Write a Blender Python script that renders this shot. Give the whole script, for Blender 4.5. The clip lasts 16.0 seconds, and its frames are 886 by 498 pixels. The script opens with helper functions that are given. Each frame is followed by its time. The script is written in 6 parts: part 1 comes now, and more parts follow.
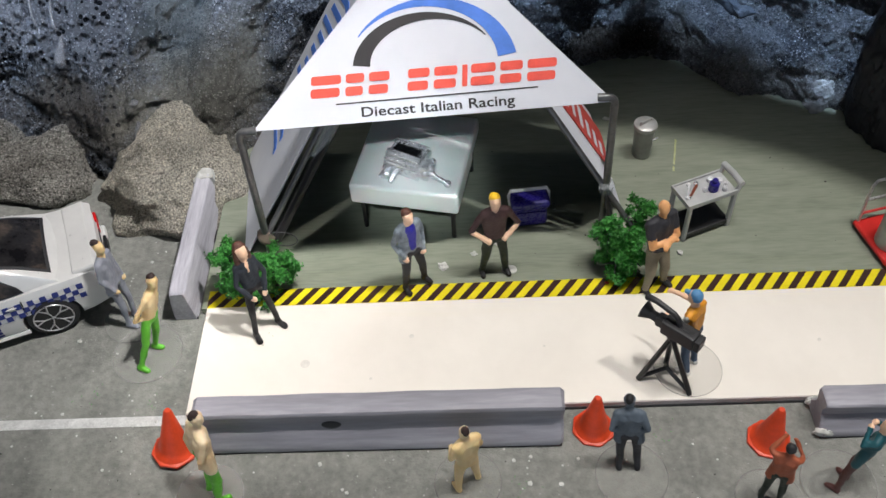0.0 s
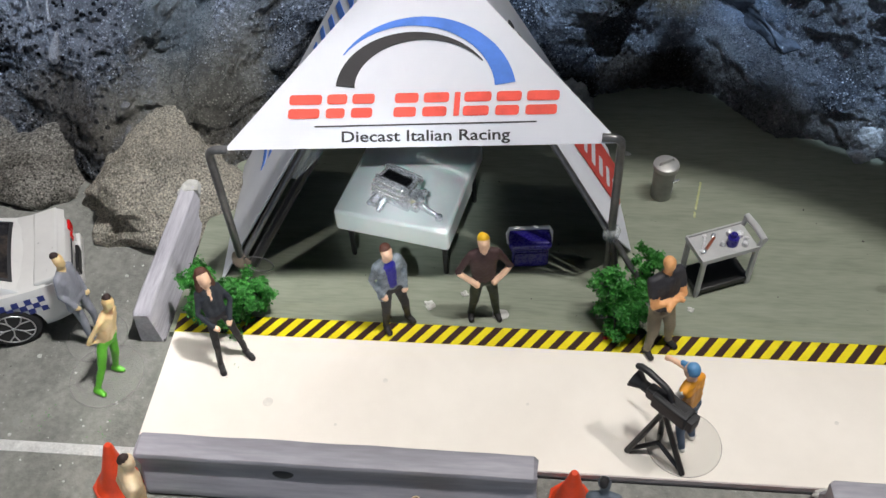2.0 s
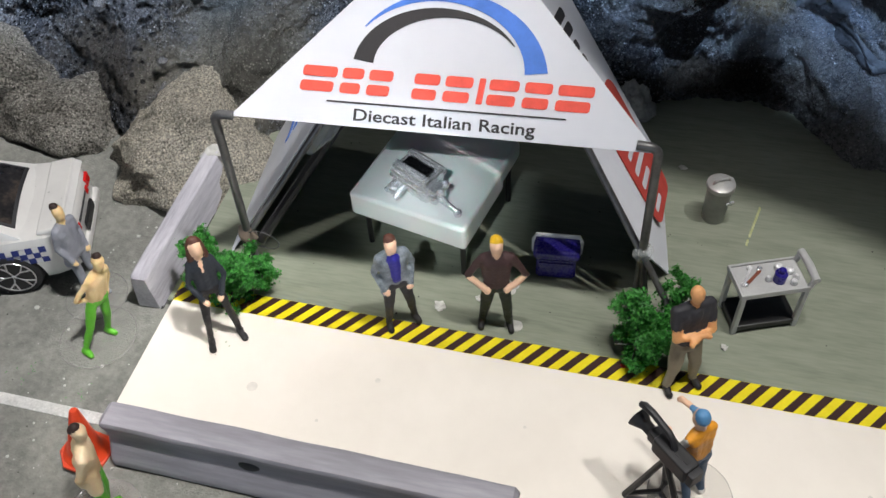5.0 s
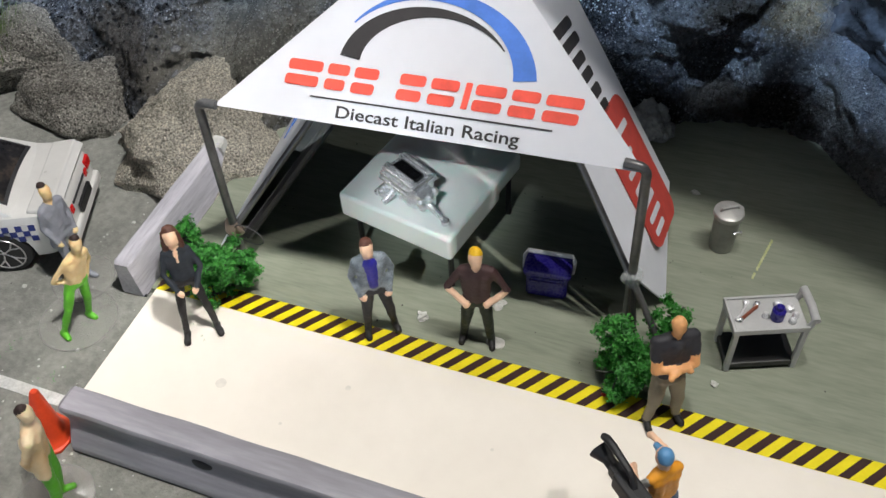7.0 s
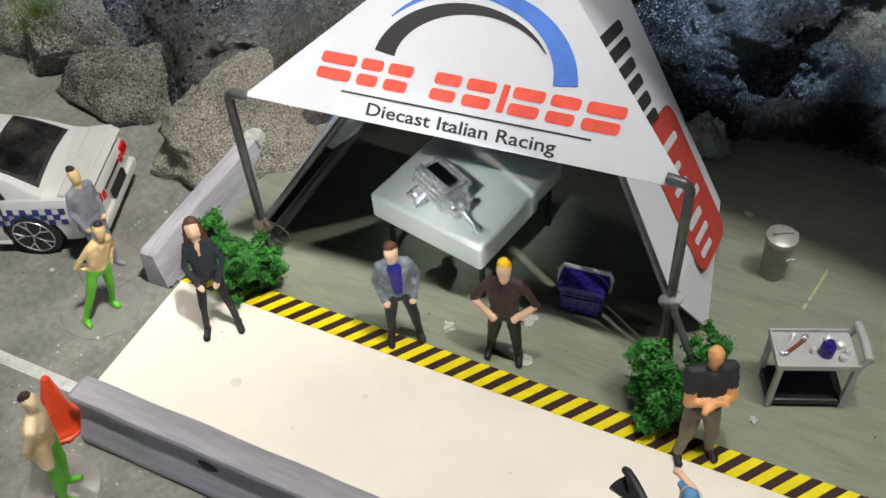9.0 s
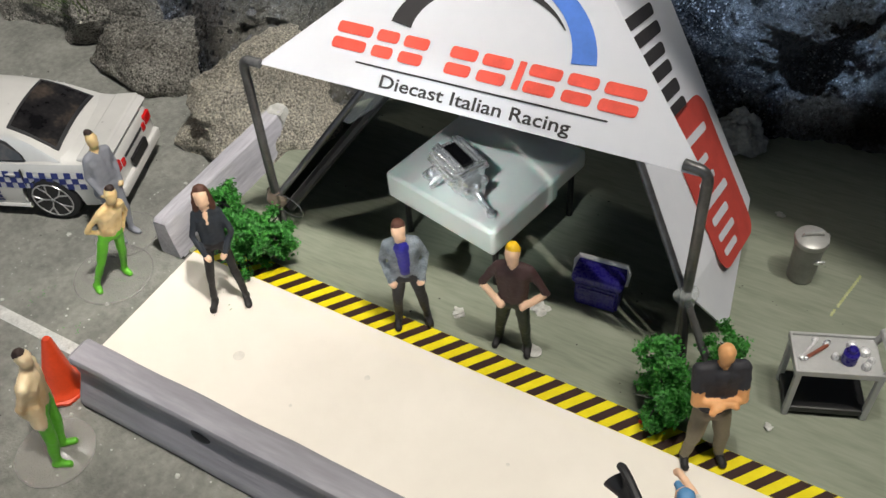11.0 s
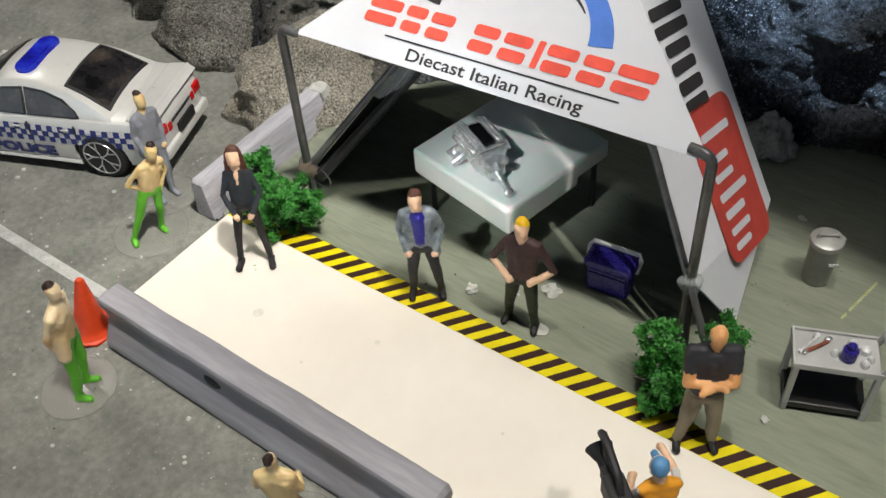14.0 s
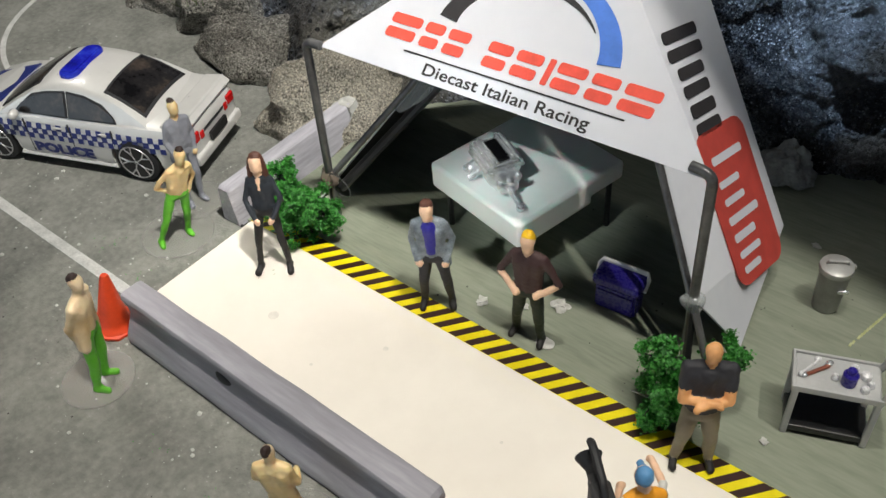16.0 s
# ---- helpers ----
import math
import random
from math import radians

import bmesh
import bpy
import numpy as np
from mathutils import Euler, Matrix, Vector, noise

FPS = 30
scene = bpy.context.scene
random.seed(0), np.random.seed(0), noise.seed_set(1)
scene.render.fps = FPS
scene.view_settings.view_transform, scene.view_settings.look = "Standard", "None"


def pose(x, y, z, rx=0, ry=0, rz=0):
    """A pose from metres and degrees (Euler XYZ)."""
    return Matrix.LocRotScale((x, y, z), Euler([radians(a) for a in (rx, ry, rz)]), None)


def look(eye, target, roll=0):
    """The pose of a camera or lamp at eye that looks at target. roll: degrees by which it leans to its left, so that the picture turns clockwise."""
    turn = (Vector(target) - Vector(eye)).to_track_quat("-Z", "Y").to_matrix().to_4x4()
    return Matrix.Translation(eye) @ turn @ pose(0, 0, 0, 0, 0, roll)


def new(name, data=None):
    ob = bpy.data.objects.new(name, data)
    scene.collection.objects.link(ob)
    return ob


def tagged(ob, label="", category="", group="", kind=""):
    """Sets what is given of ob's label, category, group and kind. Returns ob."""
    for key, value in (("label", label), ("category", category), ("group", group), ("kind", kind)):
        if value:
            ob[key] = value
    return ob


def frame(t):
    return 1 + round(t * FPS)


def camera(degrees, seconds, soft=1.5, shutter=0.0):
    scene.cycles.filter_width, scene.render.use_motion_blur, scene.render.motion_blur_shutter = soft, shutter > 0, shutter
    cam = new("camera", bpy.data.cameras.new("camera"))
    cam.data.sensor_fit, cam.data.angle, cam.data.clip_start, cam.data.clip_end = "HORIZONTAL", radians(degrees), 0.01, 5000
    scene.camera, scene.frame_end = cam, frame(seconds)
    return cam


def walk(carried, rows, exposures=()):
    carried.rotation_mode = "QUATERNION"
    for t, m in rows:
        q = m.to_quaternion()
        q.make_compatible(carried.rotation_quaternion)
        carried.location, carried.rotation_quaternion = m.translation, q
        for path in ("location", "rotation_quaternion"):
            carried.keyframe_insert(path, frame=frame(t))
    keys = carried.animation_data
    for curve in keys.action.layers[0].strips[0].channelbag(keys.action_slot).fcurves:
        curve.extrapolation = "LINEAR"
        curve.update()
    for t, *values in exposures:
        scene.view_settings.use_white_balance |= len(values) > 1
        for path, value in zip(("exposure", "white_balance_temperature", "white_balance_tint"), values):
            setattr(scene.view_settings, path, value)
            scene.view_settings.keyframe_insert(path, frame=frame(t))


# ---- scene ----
# A 1:64 diorama in its true size; all building numbers below are centimetres.
CM = 0.01
cam = camera(51.8, 16.0)
PATH = [
    (0, (5.674, -11.797, 15.387), (5.614, -10.493, 13.871), -4.00),
    (0.5, (6.219, -11.392, 15.174), (6.126, -10.093, 13.656), -4.21),
    (1, (6.507, -10.970, 14.976), (6.387, -9.668, 13.462), -4.08),
    (1.5, (6.763, -10.570, 14.822), (6.617, -9.271, 13.309), -3.85),
    (2, (7.013, -10.147, 14.660), (6.826, -8.850, 13.150), -4.03),
    (2.5, (7.220, -9.651, 14.601), (6.996, -8.361, 13.090), -4.15),
    (3, (7.349, -9.307, 14.299), (7.091, -8.029, 12.782), -4.09),
    (3.5, (7.425, -9.165, 14.150), (7.137, -7.895, 12.632), -3.94),
    (4, (7.691, -9.059, 13.944), (7.370, -7.801, 12.423), -3.93),
    (6.5, (9.216, -8.547, 13.322), (8.728, -7.310, 11.828), -4.15),
    (7, (9.478, -8.244, 13.126), (8.954, -7.015, 11.637), -4.13),
    (7.5, (9.464, -8.097, 12.990), (8.906, -6.878, 11.506), -4.27),
    (8, (9.469, -7.949, 12.925), (8.877, -6.739, 11.446), -4.51),
    (8.5, (9.610, -7.734, 12.810), (8.990, -6.536, 11.334), -4.59),
    (9, (9.735, -7.594, 12.615), (9.087, -6.408, 11.141), -4.83),
    (11.5, (10.422, -7.266, 11.991), (9.650, -6.138, 10.531), -5.19),
    (12, (10.592, -7.302, 11.970), (9.797, -6.185, 10.514), -5.28),
    (12.5, (10.794, -7.379, 11.965), (9.978, -6.267, 10.516), -5.28),
    (13, (11.012, -7.356, 11.957), (10.175, -6.252, 10.514), -5.21),
    (13.5, (11.186, -7.492, 11.850), (10.326, -6.395, 10.416), -5.10),
    (14, (11.349, -7.575, 11.854), (10.472, -6.486, 10.424), -4.92),
    (14.5, (11.562, -7.682, 11.774), (10.666, -6.600, 10.351), -4.69),
    (15, (11.744, -7.699, 11.839), (10.826, -6.623, 10.424), -4.81),
    (15.5, (11.934, -7.651, 11.736), (10.984, -6.577, 10.341), -5.03),
    (16, (12.100, -7.575, 11.851), (11.117, -6.511, 10.472), -5.29),
]


def cm(p):
    return tuple(CM * v for v in p)


EXPOSURES = [(0.0, 0.07, 6180, 12), (4.0, 0.06, 6200, 12), (8.0, 0.04, 6350, 10), (12.0, 0.03, 6600, 9), (16.0, 0.05, 6520, 8)]
walk(cam, [(t, look(cm(eye), cm(target), roll)) for t, eye, target, roll in PATH], EXPOSURES)

# ---- light: a cool window panel in front gives the fill, small spotlights the hard light ----
world = bpy.data.worlds.new("world")
scene.world = world
world.use_nodes = True
world.node_tree.nodes["Background"].inputs[0].default_value = (0.72, 0.82, 1.0, 1)
world.node_tree.nodes["Background"].inputs[1].default_value = 0.002


def spot(name, eye, target, power, colour, angle, blend, size):
    data = bpy.data.lights.new(name, "SPOT")
    data.energy, data.color, data.spot_size, data.spot_blend, data.shadow_soft_size = power, colour, radians(angle), blend, size
    ob = new(name, data)
    ob.matrix_world = look(cm(eye), cm(target))
    return ob


def panel_light(name, eye, target, power, colour, width, depth):
    data = bpy.data.lights.new(name, "AREA")
    data.shape, data.size, data.size_y, data.energy, data.color = "RECTANGLE", width, depth, power, colour
    ob = new(name, data)
    ob.matrix_world = look(cm(eye), cm(target))
    return ob


# a row of small spotlights over the walkway
for x, power in ((33, 8.0), (20, 4.2), (6, 3.8)):
    spot("spotlight_row", (x, -3, 76), (8.4, -4.6, 0), power, (1.0, 0.95, 0.87), 14.5, 0.04, 0.002)
spot("spotlight_front", (5, -7, 80), (10.0, -5.5, 0), 8.0, (1.0, 0.96, 0.89), 14.6, 0.45, 0.05)
spot("spotlight_centre", (34, -4, 75), (-6.6, 4.2, 0), 30.5, (1.0, 0.96, 0.9), 15.5, 0.7, 0.03)
spot("spotlight_left", (-70, 13, 72), (3.0, -1.2, 0), 6.5, (1.0, 0.96, 0.9), 7.8, 0.35, 0.045)
# narrow spot added to brighten the tabletop, not a known lamp
spot("table_fill_spot", (6, -55, 70), (4.55, 2.35, 1.4), 20.0, (0.93, 1.0, 1.0), 1.85, 0.5, 0.008)
panel_light("shop_window", (-10, -170, 14), (4, 3, 1), 4.5, (0.76, 0.88, 1.0), 1.8, 0.3)
# cool spots added to brighten the rock, cones cut clear of the floor
spot("rock_washer_right", (14, 1, 62), (22.0, 20.0, 0), 32.0, (0.62, 0.79, 1.0), 28.8, 0.06, 0.002)
spot("rock_washer_middle", (7.5, 1, 62), (8.0, 11.15, 0), 38.0, (0.62, 0.79, 1.0), 6.0, 0.1, 0.003)
spot("rock_washer_left", (-3, -2, 62), (-5.0, 24.6, 0), 27.0, (0.66, 0.81, 1.0), 34, 0.25, 0.008)


# ---- materials ----
def material(name, colours, scale=1.0, rough=0.6, metal=0.0, bump=0.0, bump_scale=None, stretch=(1, 1, 1), spread=(0.35, 0.65),
             detail=6.0, fine=0.25, vary=0.0, spec=0.5, coat=0.0, rough_vary=0.1, speck=None, pits=None, translucent=0.0, subsurface=0.0):
    """Noise between colours at one scale (per cm), a finer grain over it, bump of a depth in cm."""
    m = bpy.data.materials.new(name)
    m.use_nodes = True
    nt = m.node_tree
    n, l = nt.nodes, nt.links
    b = n["Principled BSDF"]
    tc, mp = n.new("ShaderNodeTexCoord"), n.new("ShaderNodeMapping")
    l.new(tc.outputs["Object"], mp.inputs[0])
    mp.inputs["Scale"].default_value = [s * 100 for s in stretch]
    big, small = n.new("ShaderNodeTexNoise"), n.new("ShaderNodeTexNoise")
    for node, s in ((big, scale), (small, scale * 7.3)):
        l.new(mp.outputs[0], node.inputs["Vector"])
        node.inputs["Scale"].default_value, node.inputs["Detail"].default_value = s, detail
    mix = n.new("ShaderNodeMix")
    mix.data_type = "FLOAT"
    mix.inputs[0].default_value = fine
    l.new(big.outputs[0], mix.inputs[2]), l.new(small.outputs[0], mix.inputs[3])
    ramp = n.new("ShaderNodeValToRGB")
    l.new(mix.outputs[0], ramp.inputs[0])
    e = ramp.color_ramp.elements
    e[0].position, e[1].position = spread
    e[0].color, e[1].color = (*colours[0], 1), (*colours[-1], 1)
    for k, c in enumerate(colours[1:-1]):
        el = e.new(spread[0] + (spread[1] - spread[0]) * (k + 1) / (len(colours) - 1))
        el.color = (*c, 1)
    out = ramp.outputs[0]
    if speck:
        # (colour, per cm, share): fine bright or dark grains
        sn, sr, sm = n.new("ShaderNodeTexNoise"), n.new("ShaderNodeValToRGB"), n.new("ShaderNodeMix")
        l.new(tc.outputs["Object"], sn.inputs["Vector"])
        sn.inputs["Scale"].default_value, sn.inputs["Detail"].default_value = speck[1] * 100, 2
        sr.color_ramp.elements[0].position, sr.color_ramp.elements[1].position = speck[2], speck[2] + 0.06
        l.new(sn.outputs[0], sr.inputs[0])
        sm.data_type = "RGBA"
        l.new(sr.outputs[0], sm.inputs[0]), l.new(out, sm.inputs[6])
        sm.inputs[7].default_value = (*speck[0], 1)
        out = sm.outputs[2]
    if vary:
        info, hsv, mr = n.new("ShaderNodeObjectInfo"), n.new("ShaderNodeHueSaturation"), n.new("ShaderNodeMapRange")
        l.new(info.outputs["Random"], mr.inputs[0])
        mr.inputs[3].default_value, mr.inputs[4].default_value = 1 - vary, 1 + vary
        l.new(mr.outputs[0], hsv.inputs["Value"]), l.new(out, hsv.inputs["Color"])
        out = hsv.outputs[0]
    l.new(out, b.inputs["Base Color"])
    rr = n.new("ShaderNodeMapRange")
    l.new(small.outputs[0], rr.inputs[0])
    rr.inputs[3].default_value, rr.inputs[4].default_value = max(0.02, rough - rough_vary), min(1, rough + rough_vary)
    l.new(rr.outputs[0], b.inputs["Roughness"])
    b.inputs["Metallic"].default_value, b.inputs["Specular IOR Level"].default_value = metal, spec
    b.inputs["Coat Weight"].default_value = coat
    if subsurface:
        b.inputs["Subsurface Weight"].default_value, b.inputs["Subsurface Scale"].default_value = subsurface, 0.12 * CM
        b.inputs["Subsurface Radius"].default_value = (0.8, 1.0, 0.95)
    if bump:
        bp, bn = n.new("ShaderNodeBump"), n.new("ShaderNodeTexNoise")
        l.new(mp.outputs[0], bn.inputs["Vector"])
        bn.inputs["Scale"].default_value, bn.inputs["Detail"].default_value = bump_scale or scale * 6, 5
        height = bn.outputs[0]
        if pits:
            # (per cm, depth): round holes of uneven size
            vo, vr, ad = n.new("ShaderNodeTexVoronoi"), n.new("ShaderNodeMapRange"), n.new("ShaderNodeMath")
            l.new(mp.outputs[0], vo.inputs["Vector"])
            vo.inputs["Scale"].default_value = pits[0]
            l.new(vo.outputs["Distance"], vr.inputs[0])
            vr.inputs[1].default_value, vr.inputs[2].default_value, vr.inputs[4].default_value = 0.05, 0.42, pits[1]
            ad.operation = "ADD"
            l.new(bn.outputs[0], ad.inputs[0]), l.new(vr.outputs[0], ad.inputs[1])
            height = ad.outputs[0]
        l.new(height, bp.inputs["Height"])
        bp.inputs["Distance"].default_value = bump * CM
        bp.inputs["Strength"].default_value = 1.0
        l.new(bp.outputs[0], b.inputs["Normal"])
    if translucent:
        tr, ms = n.new("ShaderNodeBsdfTranslucent"), n.new("ShaderNodeMixShader")
        l.new(out, tr.inputs[0])
        ms.inputs[0].default_value = translucent
        l.new(b.outputs[0], ms.inputs[1]), l.new(tr.outputs[0], ms.inputs[2]), l.new(ms.outputs[0], n["Material Output"].inputs[0])
    return m


def rock(name, colours, scale, rough, grit, depth, pits=None, patches=(), speckle=(0.25, 2.0), pores=None):
    """Gritty stone: colour stains, fine round grains (per cm) over rough lumps, round holes, patches of dust and of
    painted light or shade.
    """
    m = bpy.data.materials.new(name)
    m.use_nodes = True
    n, l = m.node_tree.nodes, m.node_tree.links
    b = n["Principled BSDF"]
    tc = n.new("ShaderNodeTexCoord")

    def math_node(op, p, q):
        k = n.new("ShaderNodeMath")
        k.operation = op
        for s, v in enumerate((p, q)):
            if isinstance(v, (int, float)):
                k.inputs[s].default_value = v
            else:
                l.new(v, k.inputs[s])
        return k.outputs[0]

    def noise_node(per_cm, detail, rough_=0.6):
        k = n.new("ShaderNodeTexNoise")
        l.new(tc.outputs["Object"], k.inputs["Vector"])
        k.inputs["Scale"].default_value, k.inputs["Detail"].default_value, k.inputs["Roughness"].default_value = per_cm * 100, detail, rough_
        return k.outputs[0]

    def cells(per_cm):
        k = n.new("ShaderNodeTexVoronoi")
        l.new(tc.outputs["Object"], k.inputs["Vector"])
        k.inputs["Scale"].default_value = per_cm * 100
        return k

    def ramp(value, stops):
        k = n.new("ShaderNodeValToRGB")
        l.new(value, k.inputs[0])
        e = k.color_ramp.elements
        e[0].position, e[0].color = stops[0][0], (*stops[0][1], 1)
        e[1].position, e[1].color = stops[-1][0], (*stops[-1][1], 1)
        for pos, c in stops[1:-1]:
            e.new(pos).color = (*c, 1)
        return k.outputs[0]

    def blend(f, p, q):
        k = n.new("ShaderNodeMix")
        k.data_type = "RGBA"
        l.new(f, k.inputs[0]), l.new(p, k.inputs[6])
        if isinstance(q, tuple):
            k.inputs[7].default_value = (*q, 1)
        else:
            l.new(q, k.inputs[7])
        return k.outputs[2]

    stain, fleck, grain = noise_node(scale, 5), noise_node(grit * 0.55, 3), cells(grit)
    value = math_node("ADD", math_node("MULTIPLY", stain, 0.55), math_node("MULTIPLY", fleck, 0.45))
    out = ramp(value, [(0.38, colours[0]), (0.5, colours[1]), (0.62, colours[2])])
    # pale tops coloured on single grains like caught light, of uneven strength
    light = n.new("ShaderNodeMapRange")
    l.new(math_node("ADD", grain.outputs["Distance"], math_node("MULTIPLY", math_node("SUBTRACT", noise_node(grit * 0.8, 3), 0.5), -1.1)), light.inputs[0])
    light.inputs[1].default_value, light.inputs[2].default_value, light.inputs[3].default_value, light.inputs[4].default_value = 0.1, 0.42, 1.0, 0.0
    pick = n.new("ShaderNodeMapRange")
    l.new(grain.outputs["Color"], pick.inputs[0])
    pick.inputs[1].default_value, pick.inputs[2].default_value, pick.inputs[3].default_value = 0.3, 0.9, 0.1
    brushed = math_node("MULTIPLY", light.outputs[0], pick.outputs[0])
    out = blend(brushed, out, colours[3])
    # single grains vary from dark to pale at random
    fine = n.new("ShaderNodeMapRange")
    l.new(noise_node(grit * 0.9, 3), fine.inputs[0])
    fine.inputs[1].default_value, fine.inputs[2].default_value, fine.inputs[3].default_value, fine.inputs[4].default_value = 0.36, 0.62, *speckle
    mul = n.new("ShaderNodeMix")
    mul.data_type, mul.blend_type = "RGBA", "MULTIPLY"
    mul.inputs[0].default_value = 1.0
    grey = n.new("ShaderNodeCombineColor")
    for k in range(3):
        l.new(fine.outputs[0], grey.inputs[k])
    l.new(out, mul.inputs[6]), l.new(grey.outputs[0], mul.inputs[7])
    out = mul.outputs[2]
    xyz = n.new("ShaderNodeSeparateXYZ")
    l.new(tc.outputs["Object"], xyz.inputs[0])
    for (px, pz), (sx, sz), c in patches:
        dx = math_node("MULTIPLY", math_node("SUBTRACT", xyz.outputs[0], px * CM), 1 / (sx * CM))
        dz = math_node("MULTIPLY", math_node("SUBTRACT", xyz.outputs[2], pz * CM), 1 / (sz * CM))
        d = math_node("POWER", math_node("ADD", math_node("MULTIPLY", dx, dx), math_node("MULTIPLY", dz, dz)), 0.5)
        d = math_node("ADD", d, math_node("ADD", math_node("MULTIPLY", math_node("SUBTRACT", noise_node(0.9, 4), 0.5), 1.6), math_node("MULTIPLY", math_node("SUBTRACT", fleck, 0.5), 1.2)))
        mr = n.new("ShaderNodeMapRange")
        l.new(d, mr.inputs[0])
        mr.inputs[1].default_value, mr.inputs[2].default_value, mr.inputs[3].default_value, mr.inputs[4].default_value = 0.55, 1.25, 1.0, 0.0
        tint = ramp(math_node("ADD", math_node("MULTIPLY", value, 0.7), math_node("MULTIPLY", brushed, 0.3)), [(0.3, tuple(v * 0.5 for v in c)), (0.42, c), (0.62, tuple(min(0.8, v * 2.0) for v in c))])
        out = blend(mr.outputs[0], out, tint)
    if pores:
        # (per cm, depth, x limit): small open pores on one side of the limit, colour darkened like the shade inside
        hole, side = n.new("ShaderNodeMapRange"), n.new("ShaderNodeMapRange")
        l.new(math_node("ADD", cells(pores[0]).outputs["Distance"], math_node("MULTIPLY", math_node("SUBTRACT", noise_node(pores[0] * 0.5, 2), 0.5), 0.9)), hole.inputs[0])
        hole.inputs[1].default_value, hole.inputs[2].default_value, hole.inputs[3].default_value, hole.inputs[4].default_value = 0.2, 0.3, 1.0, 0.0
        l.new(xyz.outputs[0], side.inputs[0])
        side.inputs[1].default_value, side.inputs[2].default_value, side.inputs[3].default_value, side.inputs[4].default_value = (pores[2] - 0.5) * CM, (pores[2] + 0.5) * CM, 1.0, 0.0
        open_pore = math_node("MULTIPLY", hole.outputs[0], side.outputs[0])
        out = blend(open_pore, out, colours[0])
    l.new(out, b.inputs["Base Color"])
    rr = n.new("ShaderNodeMapRange")
    l.new(stain, rr.inputs[0])
    rr.inputs[1].default_value, rr.inputs[2].default_value = 0.35, 0.65
    rr.inputs[3].default_value, rr.inputs[4].default_value = rough - 0.14, rough + 0.2
    gloss = n.new("ShaderNodeMapRange")
    l.new(grain.outputs["Color"], gloss.inputs[0])
    gloss.inputs[1].default_value, gloss.inputs[2].default_value, gloss.inputs[4].default_value = 0.6, 0.85, 0.28
    shine = math_node("MAXIMUM", math_node("SUBTRACT", rr.outputs[0], gloss.outputs[0]), 0.1)
    l.new(shine, b.inputs["Roughness"])
    # heights in cm
    h = math_node("ADD", math_node("MULTIPLY", grain.outputs["Distance"], -depth * 0.5), math_node("MULTIPLY", noise_node(grit * 0.8, 4, 0.75), depth * 2.6))
    h = math_node("ADD", h, math_node("MULTIPLY", noise_node(grit * 2.2, 2), depth * 0.8))
    if pits:
        hole = n.new("ShaderNodeMapRange")
        l.new(cells(pits[0]).outputs["Distance"], hole.inputs[0])
        hole.inputs[1].default_value, hole.inputs[2].default_value, hole.inputs[4].default_value = 0.12, 0.34, pits[1]
        h = math_node("ADD", h, hole.outputs[0])
    if pores:
        h = math_node("SUBTRACT", h, math_node("MULTIPLY", open_pore, pores[1]))
    bp = n.new("ShaderNodeBump")
    l.new(h, bp.inputs["Height"])
    bp.inputs["Distance"].default_value, bp.inputs["Strength"].default_value = CM, 1.0
    l.new(bp.outputs[0], b.inputs["Normal"])
    return m


def paint(name, c, rough=0.5, d=0.12, scale=3.0, **k):
    lo, hi = [v * (1 - d) for v in c], [min(1, v * (1 + d)) for v in c]
    return material(name, [lo, hi], scale, rough, **k)


def clear(name, colour=(0.95, 0.97, 0.97), rough=0.12, alpha=0.25):
    m = bpy.data.materials.new(name)
    m.use_nodes = True
    b = m.node_tree.nodes["Principled BSDF"]
    b.inputs["Base Color"].default_value = (*colour, 1)
    b.inputs["Roughness"].default_value, b.inputs["Alpha"].default_value = rough, alpha
    return m


ASPHALT = material("asphalt_paint", [(0.148, 0.15, 0.136), (0.212, 0.214, 0.194), (0.272, 0.273, 0.248)], 1.1, 0.85, bump=0.018, bump_scale=24, fine=0.5, speck=((0.4, 0.4, 0.38), 16, 0.71))
BOARD = material("painted_board", [(0.172, 0.19, 0.145), (0.246, 0.268, 0.208), (0.305, 0.325, 0.26)], 1.6, 0.5, bump=0.004, bump_scale=9, stretch=(0.2, 1.7, 1), fine=0.55, spread=(0.22, 0.78), spec=0.06)
CARD = material("cream_card", [(0.765, 0.715, 0.64), (0.83, 0.78, 0.705)], 0.5, 0.6, fine=0.2, bump=0.002, bump_scale=20)
CARD_EDGE = paint("grey_card_edge", (0.45, 0.4, 0.39), 0.7)
LINE_PAINT = material("worn_white_paint", [(0.42, 0.42, 0.41), (0.66, 0.66, 0.64)], 4, 0.8, fine=0.5)
TAPE_YELLOW = material("yellow_tape", [(0.72, 0.60, 0.0), (0.85, 0.73, 0.01)], 2, 0.4)
TAPE_BLACK = material("brown_black_ink", [(0.028, 0.012, 0.009), (0.05, 0.02, 0.015)], 3, 0.4)
